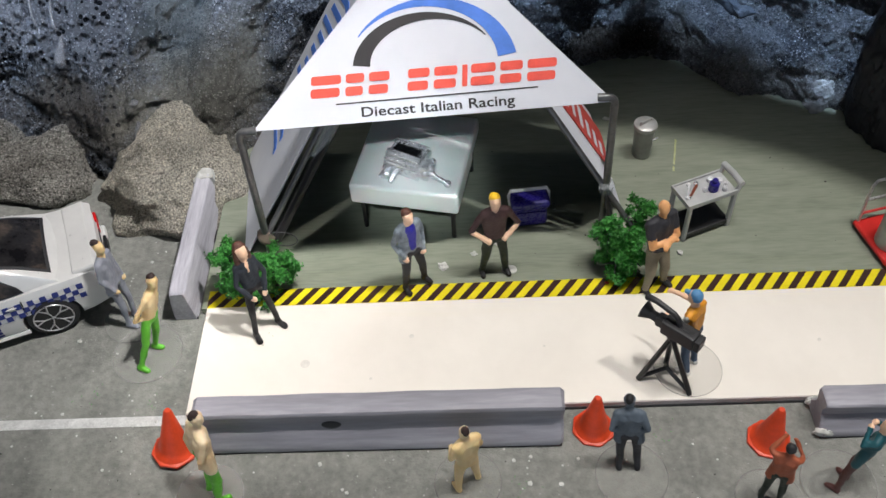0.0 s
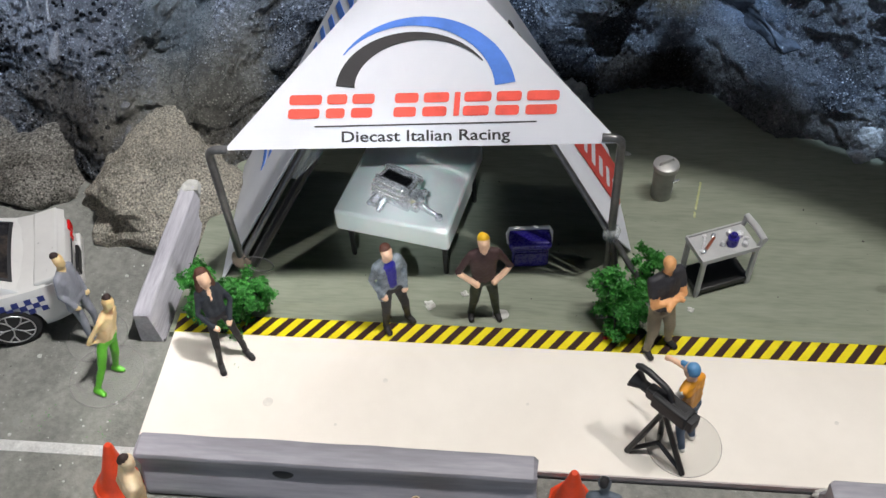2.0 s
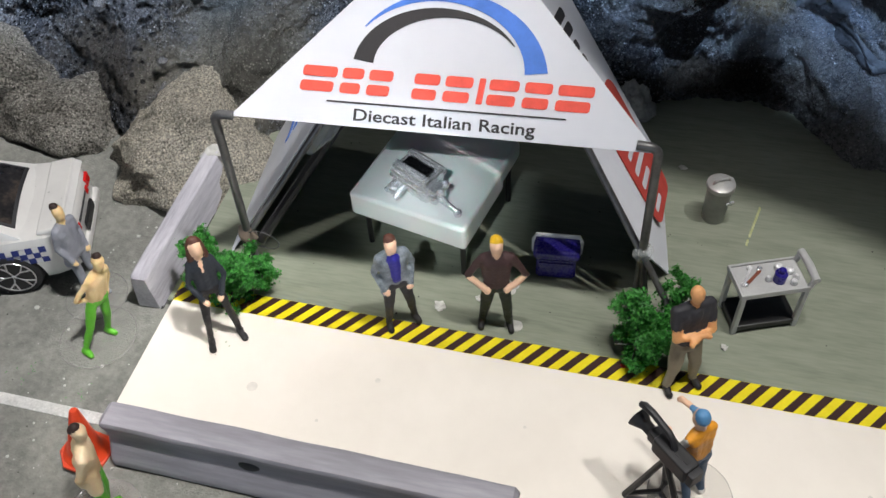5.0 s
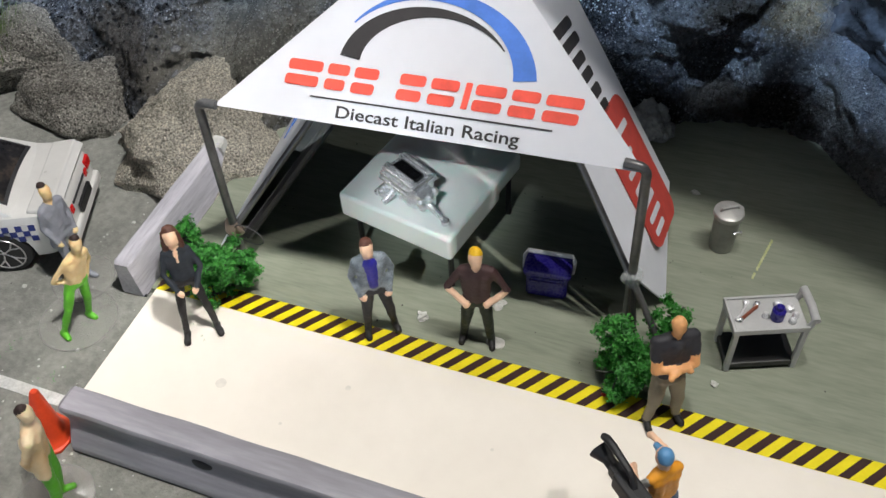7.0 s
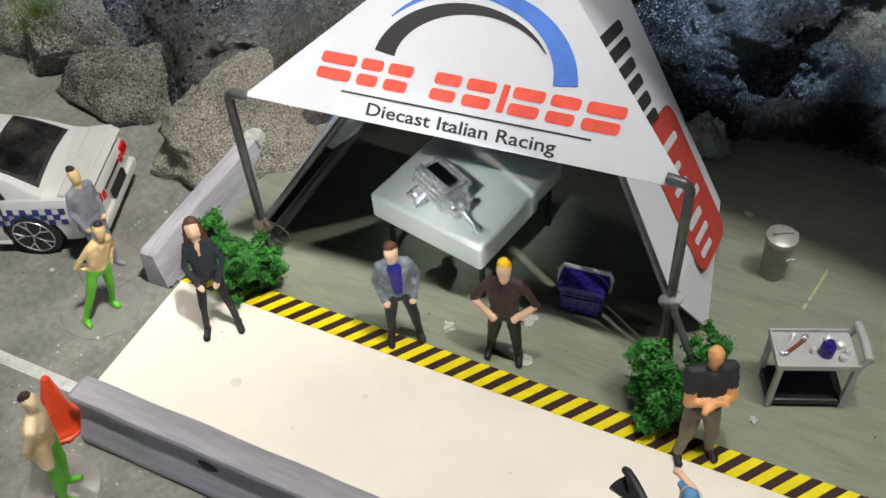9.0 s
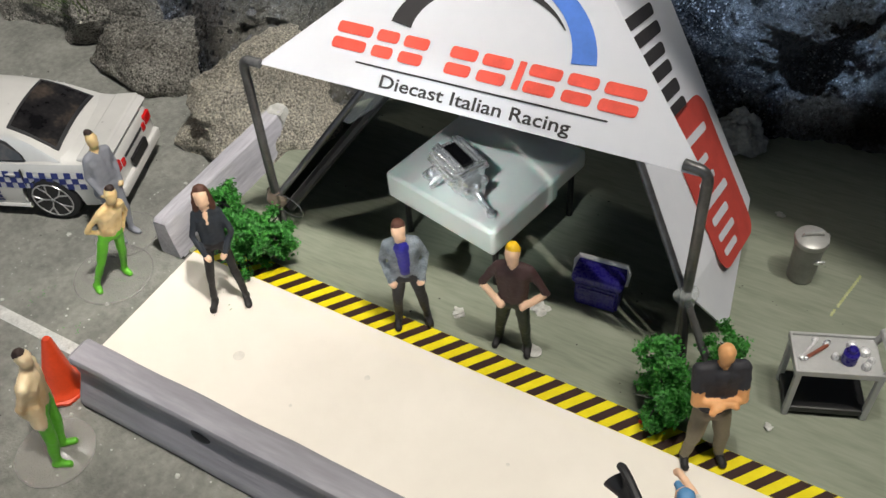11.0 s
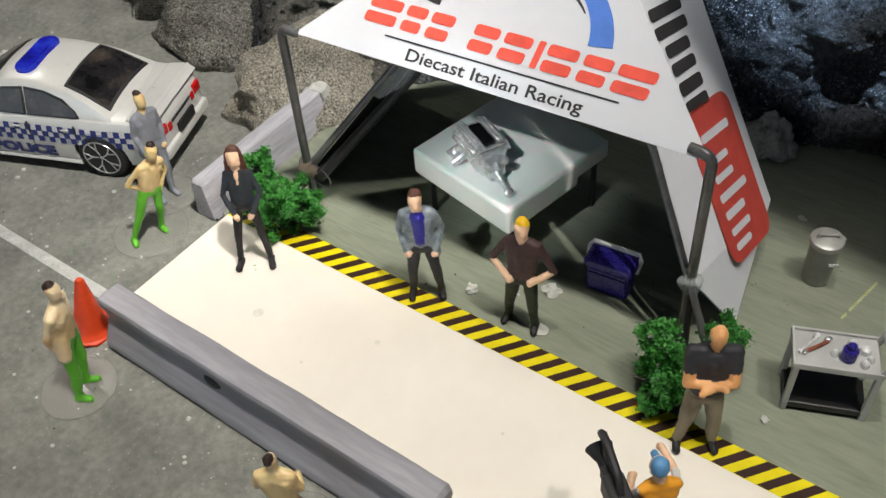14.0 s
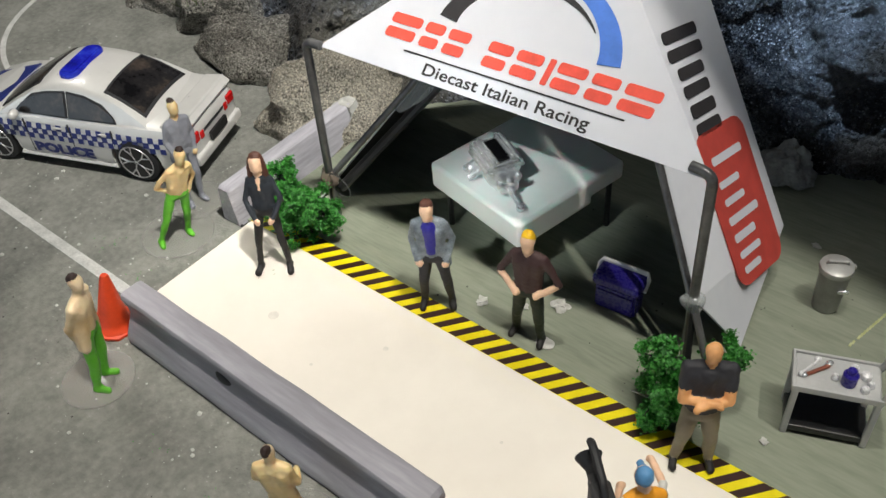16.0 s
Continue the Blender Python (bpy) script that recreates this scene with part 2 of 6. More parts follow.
# the 11.5 patch is paler to make up for missing light on the rock
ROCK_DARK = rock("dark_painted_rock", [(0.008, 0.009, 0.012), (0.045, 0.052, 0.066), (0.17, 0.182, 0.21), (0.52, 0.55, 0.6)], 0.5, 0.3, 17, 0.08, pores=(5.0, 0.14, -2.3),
                 # patch 9.3 darkens a recess, patch 11.9 colours in a blue gloss
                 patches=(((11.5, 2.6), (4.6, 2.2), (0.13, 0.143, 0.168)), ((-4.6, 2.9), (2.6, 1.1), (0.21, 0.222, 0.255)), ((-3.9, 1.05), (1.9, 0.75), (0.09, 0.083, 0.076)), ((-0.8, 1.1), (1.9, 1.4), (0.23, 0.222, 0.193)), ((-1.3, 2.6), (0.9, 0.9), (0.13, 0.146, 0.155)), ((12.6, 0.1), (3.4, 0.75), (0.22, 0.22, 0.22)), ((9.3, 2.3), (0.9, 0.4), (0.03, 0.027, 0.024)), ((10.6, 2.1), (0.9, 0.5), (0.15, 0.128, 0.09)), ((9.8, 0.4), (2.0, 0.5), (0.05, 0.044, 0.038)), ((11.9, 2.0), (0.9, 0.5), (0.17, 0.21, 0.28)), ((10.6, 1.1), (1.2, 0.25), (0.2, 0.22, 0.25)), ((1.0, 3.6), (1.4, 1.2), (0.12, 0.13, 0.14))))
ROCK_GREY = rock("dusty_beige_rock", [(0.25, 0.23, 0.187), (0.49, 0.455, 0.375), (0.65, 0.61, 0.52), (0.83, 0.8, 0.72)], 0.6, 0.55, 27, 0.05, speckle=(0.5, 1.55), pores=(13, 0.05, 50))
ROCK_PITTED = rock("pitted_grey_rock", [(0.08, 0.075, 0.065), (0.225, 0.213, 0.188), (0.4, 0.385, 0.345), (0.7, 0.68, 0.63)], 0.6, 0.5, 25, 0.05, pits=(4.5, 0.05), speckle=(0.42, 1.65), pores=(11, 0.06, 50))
ROCK_PALE = material("pale_chalky_rock", [(0.2, 0.21, 0.22), (0.42, 0.43, 0.43)], 1.5, 0.8, bump=0.05, bump_scale=14)
PILLAR_BLACK = material("pillar_black", [(0.008, 0.008, 0.01), (0.02, 0.02, 0.024)], 1.0, 0.6, bump=0.02, bump_scale=8)
BARRIER = material("lavender_grey_paint", [(0.215, 0.208, 0.235), (0.29, 0.283, 0.317), (0.4, 0.39, 0.435)], 1.1, 0.5, bump=0.014, bump_scale=5, stretch=(0.2, 1.5, 1.5), fine=0.3)
# paler copy of the barrier paint for the short barrier
BARRIER_PALE = material("pale_lavender_grey_paint", [(0.33, 0.32, 0.36), (0.45, 0.44, 0.485), (0.58, 0.57, 0.61)], 1.4, 0.65, bump=0.012, bump_scale=7, stretch=(0.25, 2, 2), fine=0.4)
PAPER = material("printed_paper", [(0.66, 0.675, 0.735), (0.70, 0.715, 0.77)], 0.6, 0.75, fine=0.3, translucent=0.09)
PAPER_SIDE = material("printed_paper_side", [(0.66, 0.68, 0.74), (0.72, 0.74, 0.79)], 0.6, 0.75, fine=0.3)
WET_RESIN = paint("wet_blue_grey_resin", (0.045, 0.054, 0.07), 0.15, 0.4, 2.0, bump=0.12, bump_scale=3)
RESIN = clear("pale_set_resin", (0.22, 0.225, 0.24), 0.12, 0.45)
# black for the inner faces of the side and ridge panels
INNER_BLACK = paint("matt_black_inner", (0.014, 0.014, 0.015), 0.85)
STEEL = material("dark_steel_rod", [(0.09, 0.09, 0.092), (0.17, 0.17, 0.172)], 3, 0.35, metal=0.5)
SLAB = material("pale_foam_plastic", [(0.84, 0.89, 0.87), (0.89, 0.93, 0.90)], 1.2, 0.85, bump=0.002, bump_scale=10, spec=0.15, subsurface=0.8)
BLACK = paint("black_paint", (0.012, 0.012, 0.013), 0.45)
BLACK_GLOSS = paint("black_gloss_paint", (0.006, 0.006, 0.007), 0.16, bump=0.01, bump_scale=9)
CHROME = material("bright_chrome", [(0.7, 0.71, 0.73), (0.88, 0.89, 0.91)], 5, 0.24, metal=0.75, bump=0.02, bump_scale=16)
ORANGE = paint("orange_red_plastic", (0.62, 0.055, 0.012), 0.45, 0.15)
INK_RED = paint("red_ink", (0.78, 0.09, 0.06), 0.7)
# red ink darkened for the side panel, which lies in shade
INK_RED_SHADED = paint("shaded_red_ink", (0.5, 0.06, 0.045), 0.7)
INK_BLUE = paint("blue_ink", (0.07, 0.19, 0.62), 0.7)
INK_BLACK = paint("black_ink", (0.025, 0.023, 0.025), 0.7)
BLUE_PLASTIC = paint("dark_blue_plastic", (0.025, 0.018, 0.22), 0.28, 0.1)
WHITE_PLASTIC = paint("white_plastic", (0.72, 0.73, 0.75), 0.4)
GREY_METAL = material("dull_grey_metal", [(0.38, 0.38, 0.365), (0.5, 0.5, 0.485)], 3, 0.42, metal=0.4)
GREY_PLASTIC = material("grey_plastic", [(0.40, 0.405, 0.405), (0.5, 0.505, 0.5)], 2.5, 0.45)
BIN_METAL = material("dull_zinc", [(0.24, 0.24, 0.235), (0.34, 0.34, 0.33)], 3, 0.4, metal=0.6)
RUST = paint("rust_red", (0.22, 0.06, 0.03), 0.5)
SILVER = material("silver_paint", [(0.55, 0.55, 0.56), (0.7, 0.7, 0.71)], 4, 0.3, metal=0.8)
BRIGHT = material("bright_silver_paint", [(0.7, 0.7, 0.71), (0.85, 0.85, 0.86)], 6, 0.28, metal=0.25, bump=0.01, bump_scale=12)
RED_PLASTIC = paint("red_plastic", (0.55, 0.02, 0.015), 0.4)
BLACK_SATIN = paint("black_satin_plastic", (0.018, 0.018, 0.02), 0.55)
CAR_SILVER = material("silver_car_paint", [(0.66, 0.65, 0.63), (0.73, 0.72, 0.695)], 1.2, 0.32, metal=0.2, coat=0.5)
CAR_GLASS = material("tinted_glass", [(0.006, 0.006, 0.007), (0.02, 0.019, 0.02), (0.07, 0.055, 0.045)], 1.6, 0.08, spec=0.25, rough_vary=0.05)
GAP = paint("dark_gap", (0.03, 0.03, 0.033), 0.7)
LAMP_RED = paint("red_lamp_lens", (0.55, 0.012, 0.012), 0.25)
NAVY_DECAL = paint("navy_decal", (0.018, 0.03, 0.16), 0.4)
BLUE_LENS = material("blue_lens", [(0.006, 0.008, 0.14), (0.012, 0.016, 0.42), (0.03, 0.06, 0.6)], 2.5, 0.12)
TYRE = paint("black_rubber", (0.015, 0.015, 0.016), 0.75)
LEAF = material("bright_green_foliage", [(0.018, 0.1, 0.016), (0.045, 0.25, 0.035), (0.11, 0.42, 0.075)], 7, 0.45, translucent=0.2)
GRASS = material("grass_green", [(0.05, 0.12, 0.015), (0.16, 0.24, 0.05)], 4, 0.6)
CRUMB = material("white_plaster", [(0.42, 0.42, 0.39), (0.62, 0.62, 0.59)], 8, 0.8)
DARK_CRUMB = paint("dark_dirt", (0.05, 0.048, 0.04), 0.9)
SCRATCH = material("pale_yellow_scratch", [(0.38, 0.4, 0.16), (0.55, 0.56, 0.3)], 8, 0.7)
STAIN = material("grey_stain", [(0.62, 0.59, 0.53), (0.74, 0.70, 0.63)], 8, 0.5)
CLEAR_GLUE = clear("clear_glue", (0.6, 0.64, 0.64), 0.12, 0.32)
BROWN_GLUE = clear("brown_glue", (0.2, 0.16, 0.13), 0.2, 0.8)
CLEAR_DISC = clear("clear_disc", (0.52, 0.52, 0.48), 0.1, 0.1)
DISC_RIM = clear("cut_disc_edge", (0.5, 0.5, 0.47), 0.15, 0.2)
FROSTED_DISC = clear("scratched_disc", (0.5, 0.48, 0.45), 0.16, 0.3)


# ---- mesh helpers (centimetres) ----
def mesh_of(bm, name, mats, smooth=True):
    for v in bm.verts:
        v.co *= CM
    bmesh.ops.recalc_face_normals(bm, faces=bm.faces)
    me = bpy.data.meshes.new(name)
    bm.to_mesh(me)
    bm.free()
    for m in mats if isinstance(mats, (list, tuple)) else [mats]:
        me.materials.append(m)
    if smooth:
        me.shade_smooth()
        me.set_sharp_from_angle(angle=radians(38))
        if len(me.polygons) < 400:
            # large flat faces keep their own normal beside rounded edges
            mean = sum(p.area for p in me.polygons) / len(me.polygons)
            for p in me.polygons:
                if p.area > 4 * mean:
                    p.use_smooth = False
    return me


def part(name, bm, mats, parent=None, label="", at=None, smooth=True):
    ob = new(name, mesh_of(bm, name, mats, smooth))
    ob.parent = parent
    if smooth and len(ob.data.polygons) < 1500:
        ob.modifiers.new("even_shading", "WEIGHTED_NORMAL").keep_sharp = True
    if at:
        ob.matrix_local = at if isinstance(at, Matrix) else Matrix.Translation(cm(at))
    if label:
        ob["label"] = label
    return ob


def thing(name, x, y, z, turn=0, label="", category="", group=""):
    ob = new(name)
    ob.empty_display_size = 0.005
    ob.matrix_world = pose(x * CM, y * CM, z * CM, 0, 0, turn)
    return tagged(ob, label, category, group)


def box(bm, x0, x1, y0, y1, z0, z1, bevel=0.0, seg=2):
    vs = [bm.verts.new((x, y, z)) for z in (z0, z1) for x, y in ((x0, y0), (x1, y0), (x1, y1), (x0, y1))]
    fs = [bm.faces.new([vs[i] for i in q]) for q in ((3, 2, 1, 0), (4, 5, 6, 7), (0, 1, 5, 4), (1, 2, 6, 5), (2, 3, 7, 6), (3, 0, 4, 7))]
    if bevel:
        bmesh.ops.bevel(bm, geom=list({e for f in fs for e in f.edges}), offset=bevel, segments=seg, affect="EDGES", profile=0.5)
    return bm


def tube(bm, pts, radii, seg=10, mat=0):
    pts = [Vector(p) for p in pts]
    radii = radii if isinstance(radii, (list, tuple)) else [radii] * len(pts)
    rings = []
    side = None
    for i, p in enumerate(pts):
        d = (pts[min(i + 1, len(pts) - 1)] - pts[max(i - 1, 0)]).normalized()
        if side is None:
            side = d.orthogonal().normalized()
        side = (side - d * side.dot(d)).normalized()
        up = d.cross(side)
        rings.append([bm.verts.new(p + radii[i] * (math.cos(a) * side + math.sin(a) * up)) for a in [2 * math.pi * k / seg for k in range(seg)]])
    for a, b in zip(rings, rings[1:]):
        for k in range(seg):
            bm.faces.new((a[k], a[(k + 1) % seg], b[(k + 1) % seg], b[k])).material_index = mat
    bm.faces.new(list(reversed(rings[0]))).material_index = mat
    bm.faces.new(rings[-1]).material_index = mat
    return bm


def lathe(bm, prof, seg=24, c=(0, 0, 0), mat=0):
    """Closed turned body from (radius, height) pairs."""
    rings = []
    for r, z in prof:
        rings.append([bm.verts.new((c[0] + r * math.cos(2 * math.pi * k / seg), c[1] + r * math.sin(2 * math.pi * k / seg), c[2] + z)) for k in range(seg)])
    for a, b in zip(rings, rings[1:]):
        for k in range(seg):
            bm.faces.new((a[k], a[(k + 1) % seg], b[(k + 1) % seg], b[k])).material_index = mat
    bm.faces.new(list(reversed(rings[0]))).material_index = mat
    bm.faces.new(rings[-1]).material_index = mat
    return bm


def ball(bm, c, r, u=14, v=9, mat=0, turn=None):
    r = r if isinstance(r, (list, tuple)) else (r, r, r)
    m = Matrix.Translation(c) @ (turn or Matrix()) @ Matrix.Diagonal((*r, 1))
    res = bmesh.ops.create_uvsphere(bm, u_segments=u, v_segments=v, radius=1, matrix=m)
    for f in {f for w in res["verts"] for f in w.link_faces}:
        f.material_index = mat
    return bm


def prism(bm, poly, f0, f1, mat=0):
    """Solid between two maps of one outline: f0(u, v) and f1(u, v) give the places of its two faces."""
    a, b = [bm.verts.new(f0(u, v)) for u, v in poly], [bm.verts.new(f1(u, v)) for u, v in poly]
    n = len(poly)
    bm.faces.new(list(reversed(a))).material_index = mat
    bm.faces.new(b).material_index = mat
    for k in range(n):
        bm.faces.new((a[k], a[(k + 1) % n], b[(k + 1) % n], b[k])).material_index = mat
    return bm


def interp(x, table):
    xs, ys = zip(*table)
    return float(np.interp(x, xs, ys))


# ---- setting ----
GROUND = -0.2


def slab(name, x0, x1, y0, y1, z0, z1, mat, bevel=0.0):
    return tagged(part(name, box(bmesh.new(), x0, x1, y0, y1, z0, z1, bevel), mat), kind="structure")


def build_setting():
    tagged(slab("ground", -60, 70, -70, 60, -1.2, GROUND, ASPHALT), "grey painted asphalt ground with fine grit", "ground")
    tagged(slab("floor", -0.12, 30, 0.0, 12, GROUND - 0.02, -0.03, BOARD), "green-grey painted wooden board with brushed grain", "floor")
    tagged(slab("pavement", 0, 30, -2.58, 0.02, GROUND - 0.01, 0.0, CARD, 0.015), "cream white card walkway lying on the board", "walkway")
    tagged(slab("trim", 0.0, 30, -2.6, -2.56, -0.13, -0.012, CARD_EDGE), "raw grey-mauve cut edge of the walkway", "walkway edge")
    # solid black strip stands in for the shadow gap under the card
    tagged(slab("trim", 0.0, 30, -2.62, -2.55, GROUND - 0.05, -0.13, GAP), "black strip painted in for the shadow under the walkway", "walkway edge")
    line = tagged(slab("trim", -24, 0.1, -2.72, -2.5, GROUND - 0.05, GROUND + 0.012, LINE_PAINT), "worn white painted road line on the asphalt", "road marking")
    # the bend of another line beyond the car
    bend = bmesh.new()
    rows = []
    for k in range(17):
        s = k / 16
        x, y = ((1 - s) ** 2 * a + 2 * s * (1 - s) * b + s * s * c for a, b, c in ((-9.4, -12.3, -12.9), (0.35, 1.0, 4.2)))
        dx, dy = (2 * (1 - s) * (b - a) + 2 * s * (c - b) for a, b, c in ((-9.4, -12.3, -12.9), (0.35, 1.0, 4.2)))
        nx, ny = -0.07 * dy / math.hypot(dx, dy), 0.07 * dx / math.hypot(dx, dy)
        rows.append([bend.verts.new((x + q * nx, y + q * ny, z)) for q, z in ((-1, GROUND - 0.05), (-1, GROUND + 0.012), (1, GROUND + 0.012), (1, GROUND - 0.05))])
    for p, q in zip(rows, rows[1:]):
        for k in range(4):
            bend.faces.new((p[k], p[(k + 1) % 4], q[(k + 1) % 4], q[k]))
    bend.faces.new(rows[0]), bend.faces.new(list(reversed(rows[-1])))
    bmesh.ops.recalc_face_normals(bend, faces=bend.faces)
    tagged(part("trim", bend, LINE_PAINT, smooth=False), "worn white curved road line on the asphalt", "road marking", kind="structure")
    tape = tagged(slab("trim", 0, 30, 0.0, 0.45, -0.035, 0.006, TAPE_YELLOW), "yellow and black hazard tape along the walkway", "hazard tape")
    bm = prism(bmesh.new(), [(0.0, 0.004), (0.166, 0.004), (0.506, 0.446), (0.34, 0.446)], lambda u, v: (u, v, -0.03), lambda u, v: (u, v, 0.009))
    me = mesh_of(bm, "stripe", TAPE_BLACK, False)
    cut = [(0.003, 0.004), (0.006, 0.004), (0.346, 0.446), (0.18, 0.446), (0.003, 0.216)]
    part("stripe", prism(bmesh.new(), cut, lambda u, v: (u, v, -0.03), lambda u, v: (u, v, 0.009)), TAPE_BLACK, tape, smooth=False)
    for k in range(84):
        ob = new("stripe", me)
        ob.parent = tape
        ob.location = cm((0.186 + 0.346 * k, 0, 0))


def rock_noise(p, octaves=5):
    return noise.fractal(Vector(p), 0.9, 2.1, octaves)


def crease(x, h):
    """Depth of the cracks that run over the rock: a vertical seam beside the road and slanting ledges behind the board."""
    depth = 0.0
    for pts, wide, deep in (([(-2.4, 1.3), (-2.2, 2.0), (-2.3, 3.2), (-2.1, 5.0)], 0.12, 0.2), ([(7.3, 2.9), (8.2, 2.2), (9.2, 1.7), (10.6, 1.25), (12.4, 1.0)], 0.25, 0.14),
                            ([(9.4, 4.2), (9.9, 3.3), (10.9, 2.9), (12.6, 3.1)], 0.25, 0.12), ([(1.2, 1.6), (2.2, 2.6), (2.6, 4.0)], 0.3, 0.5)):
        best = 9.0
        for (x0, h0), (x1, h1) in zip(pts, pts[1:]):
            ex, eh = x1 - x0, h1 - h0
            s = min(1.0, max(0.0, ((x - x0) * ex + (h - h0) * eh) / (ex * ex + eh * eh)))
            best = min(best, math.hypot(x - x0 - s * ex, h - h0 - s * eh))
        best += 0.12 * noise.noise(Vector((x * 2.6, h * 2.6, 9.0)))
        # a sunk crack below a raised lip
        depth += deep * (math.exp(-(best / wide) ** 2) - 0.5 * math.exp(-((best - 2.2 * wide) / (1.3 * wide)) ** 2))
    return depth


FOOT = [(-30, 8), (-16, 7), (-9, 5.6), (-6, 5.2), (-4, 4.7), (-3, 4.1), (-2.2, 4.2), (-1.5, 4.7), (0.3, 5.6), (2, 6.6), (4, 7.3), (6, 7.7), (8.0, 7.3), (8.6, 7.7), (9.7, 7.95), (10.6, 8.0), (11.4, 7.8), (12.0, 6.95), (12.6, 6.25), (13.4, 6.35), (14, 5.95), (15.6, 5.35), (18, 4.2), (30, 2)]
LEAN = [(-30, 0.8), (-6, 0.8), (-1, 0.8), (3, 0.55), (8, 0.45), (12, 0.5), (30, 0.5)]


def wall_point(x, h):
    """The rock face over a place of its foot at a height."""
    y = interp(x, FOOT) + interp(x, LEAN) * max(h, 0)
    # a flat slab of porous lava beside the road, crags elsewhere
    spread = min(1.0, max(0.0, (h - 1.1) / 0.6)) * min(1.0, max(0.0, (-1.9 - x) / 0.6))
    big = rock_noise((x * 0.28, h * 0.38, 3.1), 3)
    mid = rock_noise((x * 0.9, h * 1.1, 7.7), 4)
    ridge = abs(rock_noise((x * 0.45 + 9, h * 0.75, 1.3), 3))
    pit = 0.0
    if spread > 0:
        for per_cm, deep, least in ((1.7, 0.3, 0.03), (3.4, 0.24, 0.12), (6.0, 0.15, 0.2)):
            d, cell = noise.voronoi(Vector((x * per_cm, h * per_cm, 4.0)))
            r = least + 0.3 * abs(noise.cell(cell[0] * 7.3)) ** 1.2
            if d[0] < r:
                pit = max(pit, deep * spread * (1 - (d[0] / r) ** 2) ** 0.5)
    grain = rock_noise((x * 4.5, h * 4.5, 2.2), 3) + 0.45 * rock_noise((x * 11, h * 11, 5.2), 2)
    grow = min(1.0, max(0.15, (h + 0.2) / 1.3)) * (1 - 0.55 * spread)
    calm = 1 - 0.5 * min(1.0, max(0.0, (x - 6.5) / 1.5))
    y -= grow * (0.75 * big + 0.3 * calm * mid - 0.6 * calm * ridge + 0.2) + (0.095 - 0.04 * spread) * grain - pit + crease(x, h)
    # the slope swells forward where it runs down onto the large boulder
    y -= 0.9 * math.exp(-((x + 0.3) / 1.3) ** 2 - ((max(h, 0.6) - 0.6) / 1.2) ** 2)
    z = h + grow * 0.3 * rock_noise((x * 0.8, h * 0.8, 21.0), 4)
    return Vector((x + 0.2 * mid * (1 - spread), y, z))


def build_rock_wall():
    bm = bmesh.new()
    nu, nv = 860, 250
    rows = [[bm.verts.new(wall_point(-14 + 32 * i / (nu - 1), -0.5 + 11.5 * (j / (nv - 1)) ** 1.3)) for i in range(nu)] for j in range(nv)]
    for a, b in zip(rows, rows[1:]):
        for k in range(nu - 1):
            bm.faces.new((a[k], a[k + 1], b[k + 1], b[k]))
    # a back and a top give the wall its thickness
    top, first = rows[-1], rows[0]
    back_t = [bm.verts.new((v.co.x, 24, v.co.z)) for v in top]
    back_b = [bm.verts.new((v.co.x, 24, -0.5)) for v in first]
    for k in range(nu - 1):
        bm.faces.new((top[k], top[k + 1], back_t[k + 1], back_t[k]))
        bm.faces.new((back_t[k], back_t[k + 1], back_b[k + 1], back_b[k]))
    bmesh.ops.recalc_face_normals(bm, faces=bm.faces)
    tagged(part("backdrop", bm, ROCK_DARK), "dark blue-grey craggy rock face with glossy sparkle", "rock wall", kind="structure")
    # a glossy splash of resin on the ledge behind the board
    for (x0, h0), (rx, rh), seed in (((11.55, 2.15), (0.5, 0.5), 1.0), ((12.4, 1.75), (0.65, 0.24), 5.0)):
        splash = bmesh.new()
        rings = []
        for i in range(9):
            ring = []
            for k in range(36):
                a = 2 * math.pi * k / 36
                r = i / 8 * (1 + 0.35 * noise.noise(Vector((2 * math.cos(a), 2 * math.sin(a), seed))))
                ring.append(splash.verts.new(wall_point(x0 + rx * r * math.cos(a), h0 + rh * r * math.sin(a)) + Vector((0, -0.09, 0.05)) * (1.2 - (i / 8) ** 3 * 1.4)))
            rings.append(ring)
        for p, q in zip(rings, rings[1:]):
            for k in range(36):
                splash.faces.new((p[k], p[(k + 1) % 36], q[(k + 1) % 36], q[k]))
        bmesh.ops.remove_doubles(splash, verts=rings[0], dist=1e-6)
        bmesh.ops.recalc_face_normals(splash, faces=splash.faces)
        bmesh.ops.smooth_vert(splash, verts=[v for ring in rings[1:-1] for v in ring], factor=0.5, use_axis_x=True, use_axis_y=True, use_axis_z=True)
        tagged(part("resin_splash", splash, WET_RESIN), "glossy blue-grey splash of set resin on the rock", "resin splash", "resin drips on the rock")
